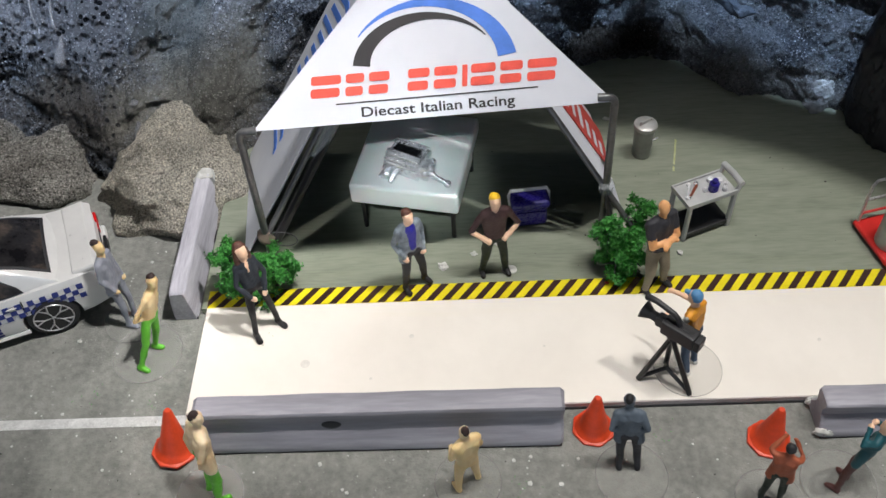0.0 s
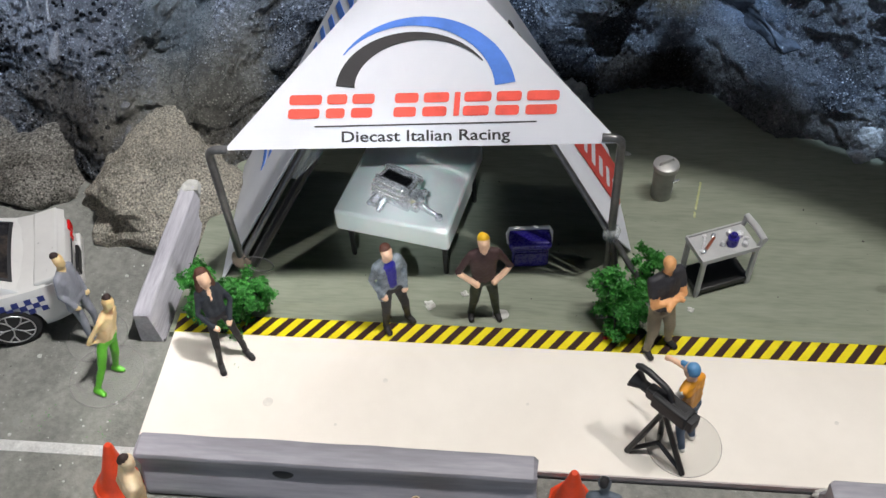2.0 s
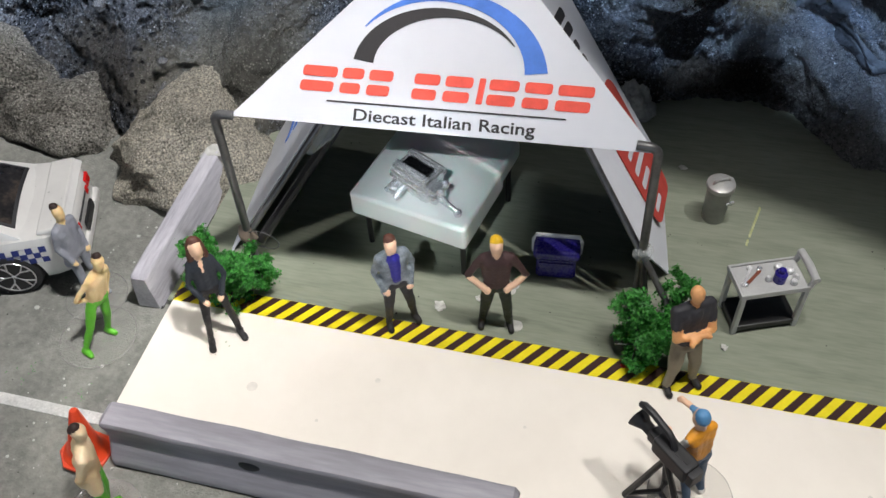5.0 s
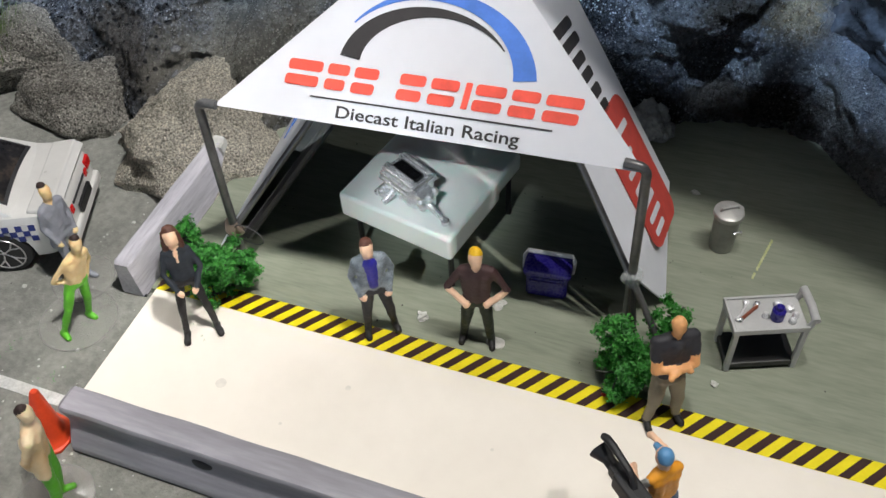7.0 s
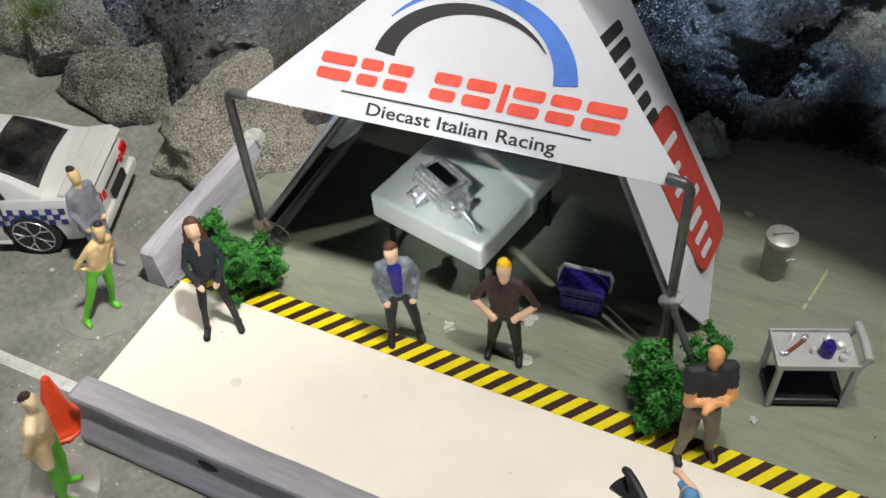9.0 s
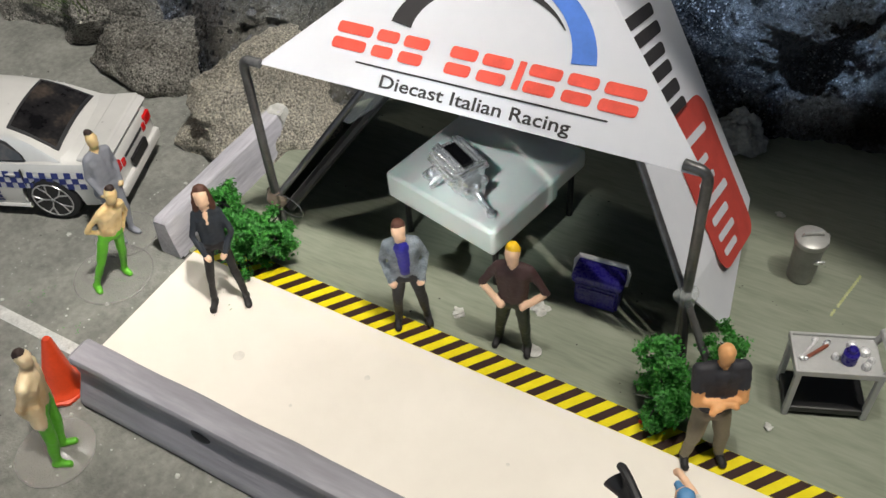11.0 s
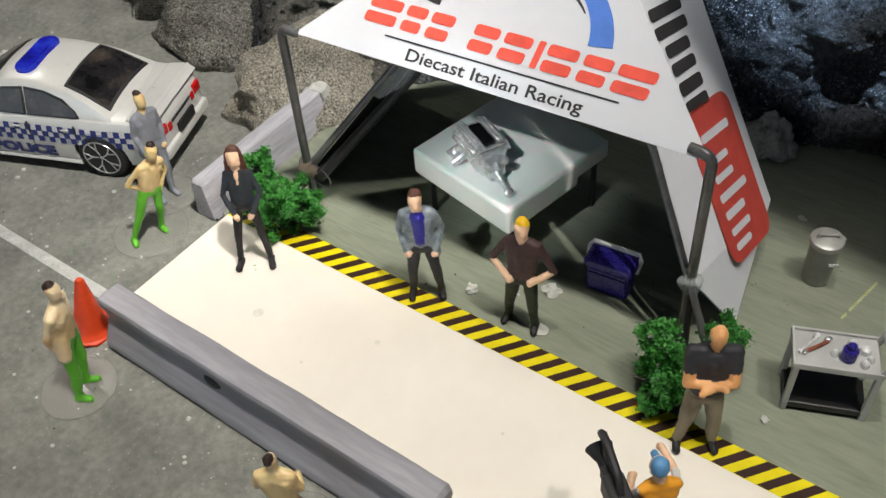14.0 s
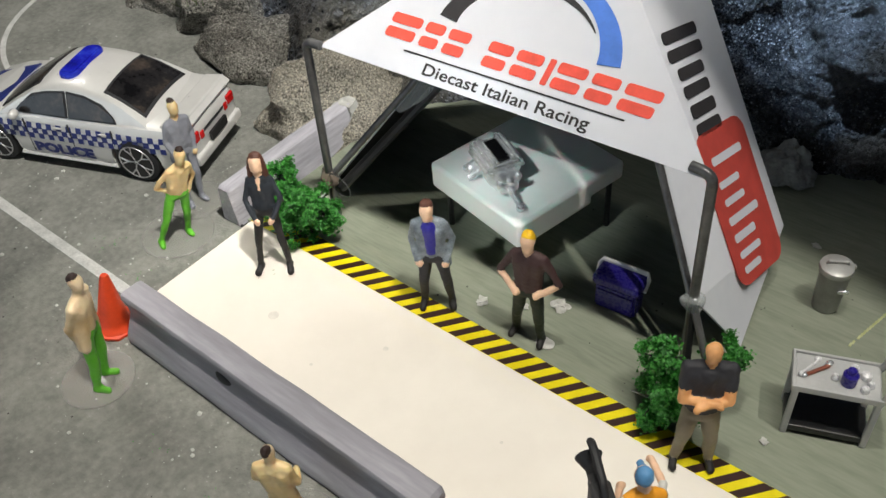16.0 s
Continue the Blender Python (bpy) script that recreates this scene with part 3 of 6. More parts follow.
    # resin that ran down the lava and set
    for path, radii, label in (([(-4.0, 2.45), (-4.02, 2.3), (-4.08, 2.1), (-4.08, 1.98), (-4.07, 1.9), (-4.06, 1.87)], [0.02, 0.07, 0.13, 0.14, 0.09, 0.02], "glossy pale resin drop hanging on the lava rock"),
                               ([(-4.75, 3.1), (-4.68, 2.8), (-4.58, 2.55), (-4.5, 2.4)], [0.035, 0.025, 0.03, 0.012], "thin white resin streak on the lava rock"),
                               ([(-4.2, 3.1), (-4.18, 2.85), (-4.12, 2.62), (-4.08, 2.55)], [0.02, 0.03, 0.045, 0.02], "thin white resin streak on the lava rock"),
                               ([(-2.3, 1.55), (-2.32, 1.42), (-2.3, 1.3)], [0.03, 0.12, 0.03], "milky resin blob where the seam meets the boulder"),
                               ([(-2.3, 0.95), (-2.36, 0.8), (-2.42, 0.7)], [0.03, 0.11, 0.04], "milky resin blob where the seam meets the boulder")):
        pts = [wall_point(x, h) + Vector((0, -0.06, 0.02)) for x, h in path]
        drip = tube(bmesh.new(), pts, radii, 10)
        tagged(part("resin_drip", drip, RESIN), label, "resin drip", "resin drips on the rock")


def boulder(x, y, z, r, seed, label, mat, squash=0.35, turn=0, power=2.6, level=6, cleft=8, broken=()):
    """A cracked stone: flattened facets from cell noise, ridges and grain on a rounded block."""
    bm = bmesh.new()
    bmesh.ops.create_icosphere(bm, subdivisions=level, radius=1)
    off = Vector((seed, seed * 0.7, seed * 1.3))
    rnd = random.Random(int(seed * 10))
    cuts = []
    for k in range(cleft):
        a, h = 2 * math.pi * (k + rnd.uniform(-0.3, 0.3)) / cleft, rnd.uniform(-0.1, 0.75)
        cuts.append((Vector((math.cos(a), math.sin(a), h)).normalized(), rnd.uniform(0.66, 0.86)))
    cuts += [(Vector(nrm).normalized(), lim) for nrm, lim in broken]
    for v in bm.verts:
        p = v.co.copy()
        p /= (sum(abs(c) ** power for c in p)) ** (1 / power)
        for nrm, lim in cuts:
            over = p.dot(nrm) - lim
            if over > 0:
                p -= nrm * over * 0.85
        q = Vector((p.x * r[0], p.y * r[1], p.z * r[2]))
        n1 = rock_noise(p * 0.8 + off, 3)
        d, _ = noise.voronoi(q * 0.55 + off)
        facet = (d[1] - d[0])
        n2 = rock_noise(q * 1.5 + off, 4)
        n3 = rock_noise(q * 6.0 + off, 3)
        k = 1 + squash * n1 - 0.22 * max(0, 0.28 - facet)
        q = q * k + p.normalized() * (0.1 * n2 + 0.04 * n3 + 0.025 * rock_noise(q * 13.0 + off, 2))
        v.co = q
    ob = part("boulder", bm, mat, at=pose(x * CM, y * CM, z * CM, 0, 0, turn))
    return tagged(ob, label, "boulder", "boulders below the rock wall")


def build_boulders():
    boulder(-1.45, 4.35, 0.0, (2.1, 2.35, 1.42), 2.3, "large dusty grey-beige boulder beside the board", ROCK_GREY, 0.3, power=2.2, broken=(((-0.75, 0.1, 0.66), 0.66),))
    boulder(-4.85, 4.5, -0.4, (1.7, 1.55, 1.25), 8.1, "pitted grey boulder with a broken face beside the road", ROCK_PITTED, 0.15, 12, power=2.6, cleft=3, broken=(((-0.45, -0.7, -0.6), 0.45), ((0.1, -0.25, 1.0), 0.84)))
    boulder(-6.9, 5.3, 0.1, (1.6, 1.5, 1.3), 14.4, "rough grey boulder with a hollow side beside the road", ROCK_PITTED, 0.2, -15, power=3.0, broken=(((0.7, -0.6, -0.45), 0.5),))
    boulder(7.9, 7.1, 0.25, (0.5, 0.4, 0.55), 51.0, "pale chalky stone at the foot of the rock", ROCK_PALE, 0.3, 10)
    boulder(14.7, 6.1, 0.1, (0.7, 0.5, 0.45), 57.0, "pale chalky stone at the foot of the rock", ROCK_PALE, 0.3, 30)
    # dark shape of unknown kind, built as a pillar
    boulder(16.0, 5.0, 2.0, (1.1, 1.1, 3.4), 63.0, "smooth black pillar shape of unclear kind beside the board", PILLAR_BLACK, 0.1, 30, cleft=0)
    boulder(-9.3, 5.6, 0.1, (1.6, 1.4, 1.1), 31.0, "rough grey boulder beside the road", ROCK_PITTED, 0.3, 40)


# ---- barriers and cones ----
def barrier(x0, y0, x1, y1, top, base, waist, label, holes=(), chipped=False, chips=False):
    length = math.hypot(x1 - x0, y1 - y0)
    ob = thing("road_barrier", (x0 + x1) / 2, (y0 + y1) / 2, GROUND, math.degrees(math.atan2(y1 - y0, x1 - x0)), label, "barrier", "road barriers")
    h = top
    half = [(base, 0.05), (base * 1.02, 0.13 * h), (base * 0.93, 0.24 * h), (waist * 1.12, 0.45 * h), (waist * 0.78, 0.56 * h), (waist * 0.86, 0.74 * h),
            (waist * 1.08, 0.88 * h), (waist * 1.08, 0.94 * h), (waist * 0.94, 0.985 * h), (waist * 0.55, h)]
    if chipped:
        half = [(base, 0.03), (base, 0.1 * h), (base * 0.9, 0.5 * h), (waist * 0.92, 0.9 * h), (waist * 0.86, 0.97 * h), (waist * 0.7, h)]
    prof = half + [(-w, z) for w, z in reversed(half)]
    bm = bmesh.new()
    n = 24
    rings = []
    for i in range(n + 1):
        s = (-length / 2, -length / 2 + 0.07)[i] if i < 2 else (length / 2 - 0.07, length / 2)[i - n + 1] if i > n - 2 else -length / 2 + length * (i - 1) / (n - 2)
        rings.append([bm.verts.new((s + 0.02 * noise.noise(Vector((w * 9, z * 9, x0 + i // n))) * (i in (0, n)),
                                    w * (0.84 if i in (0, n) else 1.0) + 0.015 * noise.noise(Vector((s * 1.3, z * 3, x0))), z * (0.95 if i in (0, n) else 1.0) + (0.012 * noise.noise(Vector((s * 1.1, w * 4, 4 + x0))) if z else 0))) for w, z in prof])
    m = len(prof)
    for a, b in zip(rings, rings[1:]):
        for k in range(m):
            bm.faces.new((a[k], b[k], b[(k + 1) % m], a[(k + 1) % m]))
    bm.faces.new(list(reversed(rings[0])))
    bm.faces.new(rings[-1])
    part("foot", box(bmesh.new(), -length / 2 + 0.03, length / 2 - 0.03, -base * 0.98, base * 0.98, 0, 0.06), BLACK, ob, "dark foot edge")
    part("body", bm, BARRIER_PALE if chipped else BARRIER, ob)
    if chipped:
        bm = box(bmesh.new(), length / 2 - 0.3, length / 2 + 0.05, -waist * 1.05, waist * 1.05, 0.35 * h, h * 1.02)
        bmesh.ops.subdivide_edges(bm, edges=bm.edges[:], cuts=7, use_grid_fill=True)
        for v in bm.verts:
            v.co += 0.09 * noise.noise_vector(v.co * 3.1 + Vector((3, 1, 7))) + 0.03 * noise.noise_vector(v.co * 9)
        part("chipped_end", bm, CRUMB, ob, "bare white chipped end")
    if chips:
        for side in (-1, 1):
            bm = bmesh.new()
            bmesh.ops.create_icosphere(bm, subdivisions=4, radius=1)
            for v in bm.verts:
                k = 1 + 0.25 * noise.noise(v.co * 2 + Vector((side, 2, 5))) + 0.1 * noise.noise(v.co * 6)
                v.co = Vector((-length / 2 + 0.12 + v.co.x * 0.2 * k, side * base * 0.82 + v.co.y * 0.09 * k, 0.14 + v.co.z * 0.12 * k))
            part("chipped_foot", bm, CRUMB, ob, "bare white chipped foot")
    for s in holes:
        for side in (-1, 1):
            part("lifting_hole", ball(bmesh.new(), (s * length, side * waist * 0.78, 0.57 * h), (0.19, 0.06, 0.13), 14, 8), GAP, ob, "dark recessed lifting hole")
    return ob


def build_barriers():
    barrier(0.42, -2.98, 7.3, -3.0, 1.13, 0.4, 0.22, "long grey painted jersey barrier in front of the walkway", (-0.13,))
    barrier(12.05, -3.0, 19.2, -3.02, 0.9, 0.4, 0.22, "long grey painted jersey barrier with chipped white feet", chips=True)
    barrier(-0.46, -0.15, -0.46, 3.5, 0.92, 0.26, 0.2, "short grey jersey barrier with chipped end beside the board", chipped=True)


def cone_mesh():
    bm = bmesh.new()
    lathe(bm, [(0.36, 0.0), (0.37, 0.05), (0.33, 0.1), (0.3, 0.12), (0.26, 0.2), (0.075, 1.08), (0.05, 1.12), (0.0, 1.13)][:-1], 20)
    return mesh_of(bm, "body", ORANGE)


def build_cones():
    me = cone_mesh()
    plate = mesh_of(lathe(bmesh.new(), [(0.4, 0), (0.42, 0.03), (0.41, 0.06), (0.36, 0.075)], 8), "base", ORANGE)
    for k, (x, y) in enumerate(((-0.12, -3.28), (7.9, -3.05), (11.13, -3.4))):
        ob = thing("traffic_cone", x, y, GROUND, 17 + 40 * k, "orange-red plastic traffic cone on the asphalt" if k else "orange-red plastic traffic cone leaning against the barrier end", "traffic cone", "traffic cones")
        if k == 0:
            ob.matrix_world = pose(x * CM, y * CM, (GROUND + 0.03) * CM, -3, 9, 17)
            ob.scale = (1.05, 1.05, 1.16)
        for name, m in (("cone", me), ("base", plate)):
            p = new(name, m)
            p.parent = ob


# ---- tent ----
APEX = Vector((4.95, 4.15, 6.4))
EAVE_L, EAVE_R = Vector((1.64, 1.16, 3.92)), Vector((8.52, 1.66, 3.88))
JOINT_L, JOINT_R = Vector((1.34, 1.1, 0.99)), Vector((8.57, 1.68, 1.5))
BEND_L, BEND_R = Vector((1.2, 4.6, 0.66)), Vector((8.68, 5.0, 0.66))
RIDGE = Vector((4.97, 6.35, 5.95))
TENT_AT = Vector((4.95, 1.6, 0))


def sheet(bm, pts, thick=0.03, inside=None):
    pts = [Vector(p) for p in pts]
    nrm = (pts[1] - pts[0]).cross(pts[2] - pts[0]).normalized() * thick
    a, b = [bm.verts.new(p) for p in pts], [bm.verts.new(p - nrm) for p in pts]
    n = len(pts)
    fa, fb = bm.faces.new(a), bm.faces.new(list(reversed(b)))
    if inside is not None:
        # the face towards the inside carries the second material
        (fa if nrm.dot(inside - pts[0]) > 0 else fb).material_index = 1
    for k in range(n):
        bm.faces.new((a[k], a[(k + 1) % n], b[(k + 1) % n], b[k]))
    return bm


def plane_map(origin, along, other, outward):
    """Maps (u, v) on a panel to a place a hair above its outer face."""
    u = (along - origin).normalized()
    n = (along - origin).cross(other - origin).normalized()
    v = n.cross(u)
    out = n * outward
    return lambda a, b, lift=0.0: origin + u * a + v * b + out * lift - TENT_AT


def ink(name, outline, put, mat, parent, label="", lift=0.012):
    bm = prism(bmesh.new(), outline, lambda a, b: put(a, b, -0.005), lambda a, b: put(a, b, lift))
    return part(name, bm, mat, parent, label, smooth=False)


def round_rect(x0, x1, y0, y1, r, slant=0.0, n=4):
    pts = []
    for cx, cy, a0 in ((x1 - r, y1 - r, 0), (x0 + r, y1 - r, 90), (x0 + r, y0 + r, 180), (x1 - r, y0 + r, 270)):
        for k in range(n):
            a = radians(a0 + 90 * k / (n - 1))
            pts.append((cx + r * math.cos(a), cy + r * math.sin(a)))
    return [(x + slant * (y - y0), y) for x, y in pts]


def arc_band(cx, cy, rx, ry, a0, a1, w0, w1, n=26):
    """An arc whose width runs from w0 to w1."""
    out, inn = [], []
    for k in range(n + 1):
        s = k / n
        a = radians(a0 + (a1 - a0) * s)
        w = w0 + (w1 - w0) * s
        out.append((cx + rx * math.cos(a), cy + ry * math.sin(a)))
        inn.append((cx + (rx - w) * math.cos(a), cy + (ry - w) * math.sin(a)))
    return out + list(reversed(inn))


def lettering(text, size, name, mat, parent, place, label="", width=None, bold=0.0):
    """Words in the built-in font as a thin mesh; place(x, y, lift) sets them on a surface."""
    cu = bpy.data.curves.new(name, "FONT")
    cu.body, cu.size, cu.offset, cu.resolution_u = text, size, bold, 3
    tmp = new(name, cu)
    me = bpy.data.meshes.new_from_object(tmp.evaluated_get(bpy.context.evaluated_depsgraph_get()))
    bpy.data.objects.remove(tmp)
    xs = [v.co.x for v in me.vertices]
    fit = width / (max(xs) - min(xs)) if width else 1.0
    x0 = min(xs)
    bm = bmesh.new()
    bm.from_mesh(me)
    bpy.data.meshes.remove(me)
    for v in bm.verts:
        v.co = place((v.co.x - x0) * fit, v.co.y, 0.012)
    return part(name, bm, mat, parent, label, smooth=False)


def build_tent():
    tent = thing("canopy_tent", *TENT_AT, 0, "white paper pyramid tent with printed racing logos on dark rods", "tent")
    rel = lambda p: Vector(p) - TENT_AT
    front = part("front_panel", sheet(bmesh.new(), [rel(EAVE_L), rel(EAVE_R), rel(APEX)]), PAPER, tent, "white front panel with red and blue logo", smooth=False)
    right = part("side_panel", sheet(bmesh.new(), [rel(p) for p in (APEX, JOINT_R + Vector((0, 0.15, -0.1)), (9.15, 2.6, 0.0), BEND_R, RIDGE)], inside=rel((5, 3, 1))), [PAPER_SIDE, INNER_BLACK], tent, "white side panel with black and red logo shapes", smooth=False)
    low_f, low_b, top_b = Vector((0.62, 1.35, -0.02)), Vector((0.3, 4.8, -0.02)), Vector((4.0, 5.2, 6.0))

    def twist(u, s, lift=0.0):
        f, g = low_f + (APEX - low_f) * s, low_b + (top_b - low_b) * s
        n = (g - f).cross((APEX - low_f) * (1 - u) + (top_b - low_b) * u).normalized()
        return rel(f + (g - f) * u + n * (lift if n.x < 0 else -lift))

    bm = bmesh.new()
    grids = []
    for lift in (0.0, -0.03):
        grids.append([[bm.verts.new(twist(p / 6, q / 16, lift)) for p in range(7)] for q in range(17)])
    for inner, g in enumerate(grids):
        for r0, r1 in zip(g, g[1:]):
            for p in range(6):
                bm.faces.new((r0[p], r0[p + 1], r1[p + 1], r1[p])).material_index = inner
    (g, h) = grids
    for p in range(6):
        bm.faces.new((g[0][p], g[0][p + 1], h[0][p + 1], h[0][p])), bm.faces.new((g[16][p], g[16][p + 1], h[16][p + 1], h[16][p]))
    for q in range(16):
        bm.faces.new((g[q][0], g[q + 1][0], h[q + 1][0], h[q][0])), bm.faces.new((g[q][6], g[q + 1][6], h[q + 1][6], h[q][6]))
    left = part("side_panel", bm, [PAPER_SIDE, INNER_BLACK], tent, "white side panel with blue logo shapes, black inside")
    part("ridge_panel", sheet(bmesh.new(), [rel(p) for p in (APEX, RIDGE, top_b)], inside=rel((5, 3, 1))), [PAPER_SIDE, INNER_BLACK], tent, "white ridge fold")
    # front print
    put = plane_map(EAVE_L, EAVE_R, APEX, 1)
    # wordmark as plain red bars
    for x0, x1 in ((1.14, 1.74), (1.8, 2.18), (2.24, 2.66), (2.98, 3.42), (3.48, 3.95), (4.02, 4.12), (4.18, 4.68), (4.74, 5.2), (5.26, 5.85)):
        if x1 - x0 < 0.2:
            ink("logo_bar", round_rect(x0, x1, 0.52, 0.93, 0.02, 0.1), put, INK_RED, front)
        else:
            ink("logo_bar", round_rect(x0 + 0.03, x1, 0.76, 0.93, 0.05, 0.1), put, INK_RED, front)
            ink("logo_bar", round_rect(x0, x1 - 0.05, 0.52, 0.69, 0.05, 0.1), put, INK_RED, front)
    ink("underline", [(1.61, 0.365), (5.46, 0.385), (5.46, 0.41), (1.61, 0.39)], put, INK_BLACK, front)
    lettering("Diecast Italian Racing", 0.27, "lettering", INK_BLACK, front, lambda x, y, h: put(2.08 + x, 0.1 + y, h), "black printed words", 2.92, 0.004)
    ink("black_arc", arc_band(3.36, 0.95, 1.38, 1.03, 173, 30, 0.33, 0.02), put, INK_BLACK, front, "black tapered arc")
    ink("blue_arc", arc_band(3.5, 0.9, 1.62, 1.34, 148, 8, 0.02, 0.36), put, INK_BLUE, front, "blue tapered arc")
    # right side print
    put = plane_map(JOINT_R, BEND_R, APEX, 1)
    for y0, y1, x0, x1 in ((3.42, 3.92, 1.5, 2.6), (2.8, 3.3, 1.64, 2.46), (2.14, 2.68, 1.66, 2.46)):
        ink("logo_bar", round_rect(x0, x1, y0, (y0 + y1) / 2 - 0.05, 0.07), put, INK_BLACK, right)
        ink("logo_bar", round_rect(x0, x1, (y0 + y1) / 2 + 0.05, y1, 0.07), put, INK_BLACK, right)
    ink("logo_shape", round_rect(1.44, 3.12, -0.42, 2.2, 0.3, n=6), put, INK_RED_SHADED, right, "red rounded logo shape")
    for x0, x1, y0, y1 in ((1.75, 2.8, 1.62, 1.76), (1.75, 2.45, 1.22, 1.34), (1.75, 2.45, 0.92, 1.04), (1.7, 2.75, 0.6, 0.74), (1.7, 2.45, 0.3, 0.44), (1.7, 2.45, 0.02, 0.14), (1.7, 2.3, -0.24, -0.12)):
        ink("logo_bar", round_rect(x0, x1, y0, y1, 0.05), put, PAPER, right, lift=0.02)
    # left side print: plain blue bars
    for k in range(15):
        s = 0.2 + 0.05 * k
        u0, u1 = 0.5, 0.86 if k % 4 else 0.92
        pts = [(u0, s), (u0 + 0.06, s + 0.012), (u1, s + 0.022), (u1, s + 0.044), (u0 + 0.06, s + 0.034), (u0, s + 0.022)]
        part("logo_bar", prism(bmesh.new(), pts, lambda u, v: twist(u, v, -0.004), lambda u, v: twist(u, v, 0.014)), INK_BLUE, left, smooth=False)
    # rods, poles and glue
    for eave, joint, sx in ((EAVE_L, JOINT_L, 1), (EAVE_R, JOINT_R, -1)):
        base = Vector((joint.x + (0.0 if sx > 0 else 0.02), joint.y, -0.03))
        top = Vector((joint.x + 0.03 * sx, joint.y + 0.02, 3.8))
        pts = [base, joint, top] + [top + Vector((0.16 * sx * (1 - math.cos(a)), 0, 0.16 * math.sin(a))) for a in (0.4, 0.8, 1.2, 1.57)] + [top + Vector((0.34 * sx, 0.02, 0.15))]
        part("pole", tube(bmesh.new(), [rel(p) for p in pts], 0.078, 12), STEEL, tent, "dark steel pole")
        start = joint + (joint - APEX) * (0.0 if sx > 0 else 0.16)
        part("rod", tube(bmesh.new(), [rel(start), rel(APEX - Vector((0, 0, 0.12)))], 0.062, 10), STEEL, tent, "dark steel rod")
        bm = bmesh.new()
        ball(bm, rel(joint), (0.17, 0.15, 0.2), 16, 12)
        for v in bm.verts:
            v.co += 0.07 * noise.noise_vector(v.co * 6)
        part("glue_blob", bm, CLEAR_GLUE if sx < 0 else BROWN_GLUE, tent, "glossy glue blob at the joint")
    part("rod", tube(bmesh.new(), [rel(JOINT_R), rel((8.85, 1.2, -0.03))], 0.07, 8), BLACK, tent, "black splayed foot")
    # black tube drawn for the dark band inside the left rod
    part("rod", tube(bmesh.new(), [rel(JOINT_L + Vector((0.16, 0.1, -0.25))), rel(APEX + Vector((0.0, 0.25, -0.75)))], 0.1, 8), BLACK, tent, "black tube along the inner side of the left panel")
    # plastic flap hanging from the left rod
    d = (APEX - JOINT_L).normalized()
    a, b = JOINT_L + d * 2.0, JOINT_L + d * 3.3
    down = Vector((0.32, 0.1, -0.16))
    pts = [a, a + down * 0.55, a + (b - a) * 0.35 + down, b - (b - a) * 0.1 + down * 1.05, b + down * 0.7, b]
    part("flap", sheet(bmesh.new(), [rel(p) for p in pts], 0.04), CLEAR_GLUE, tent, "translucent plastic flap")
    loop = [JOINT_L + Vector((0.05 + 0.32 * (1 - math.cos(t)), -0.05 - 0.1 * math.sin(t / 2), 0.05 - 0.22 * math.sin(t))) for t in [k * 0.45 for k in range(15)]]
    part("wire_loop", tube(bmesh.new(), [rel(p) for p in loop], 0.012, 6), STEEL, tent, "thin wire loop")


# ---- table and engine ----
def build_table():
    t = thing("table", 4.62, 3.16, -0.03, -12, "table with a thick pale foam top on thin black legs", "table")
    bm = bmesh.new()
    prof = [(-1.42, 1.0), (0.35, 1.0), (0.36, 1.17), (1.15, 1.17), (1.15, 1.56), (-1.42, 1.56)]
    prism(bm, prof, lambda u, v: (-1.26, u, v), lambda u, v: (1.14, u, v))
    bmesh.ops.recalc_face_normals(bm, faces=bm.faces)
    bmesh.ops.bevel(bm, geom=bm.edges[:], offset=0.07, segments=3, affect="EDGES", profile=0.5)
    part("tabletop", bm, SLAB, t, "pale bluish-white foam slab with rounded edges")
    for x in (-1.08, 0.96):
        for y in (-1.15, 0.98):
            part("leg", tube(bmesh.new(), [(x, y, 0), (x, y, 1.1)], 0.055, 8), BLACK, t)
    for y in (-1.15, 0.98):
        part("stretcher", tube(bmesh.new(), [(-1.08, y, 0.98), (0.96, y, 0.98)], 0.04, 6), BLACK, t)


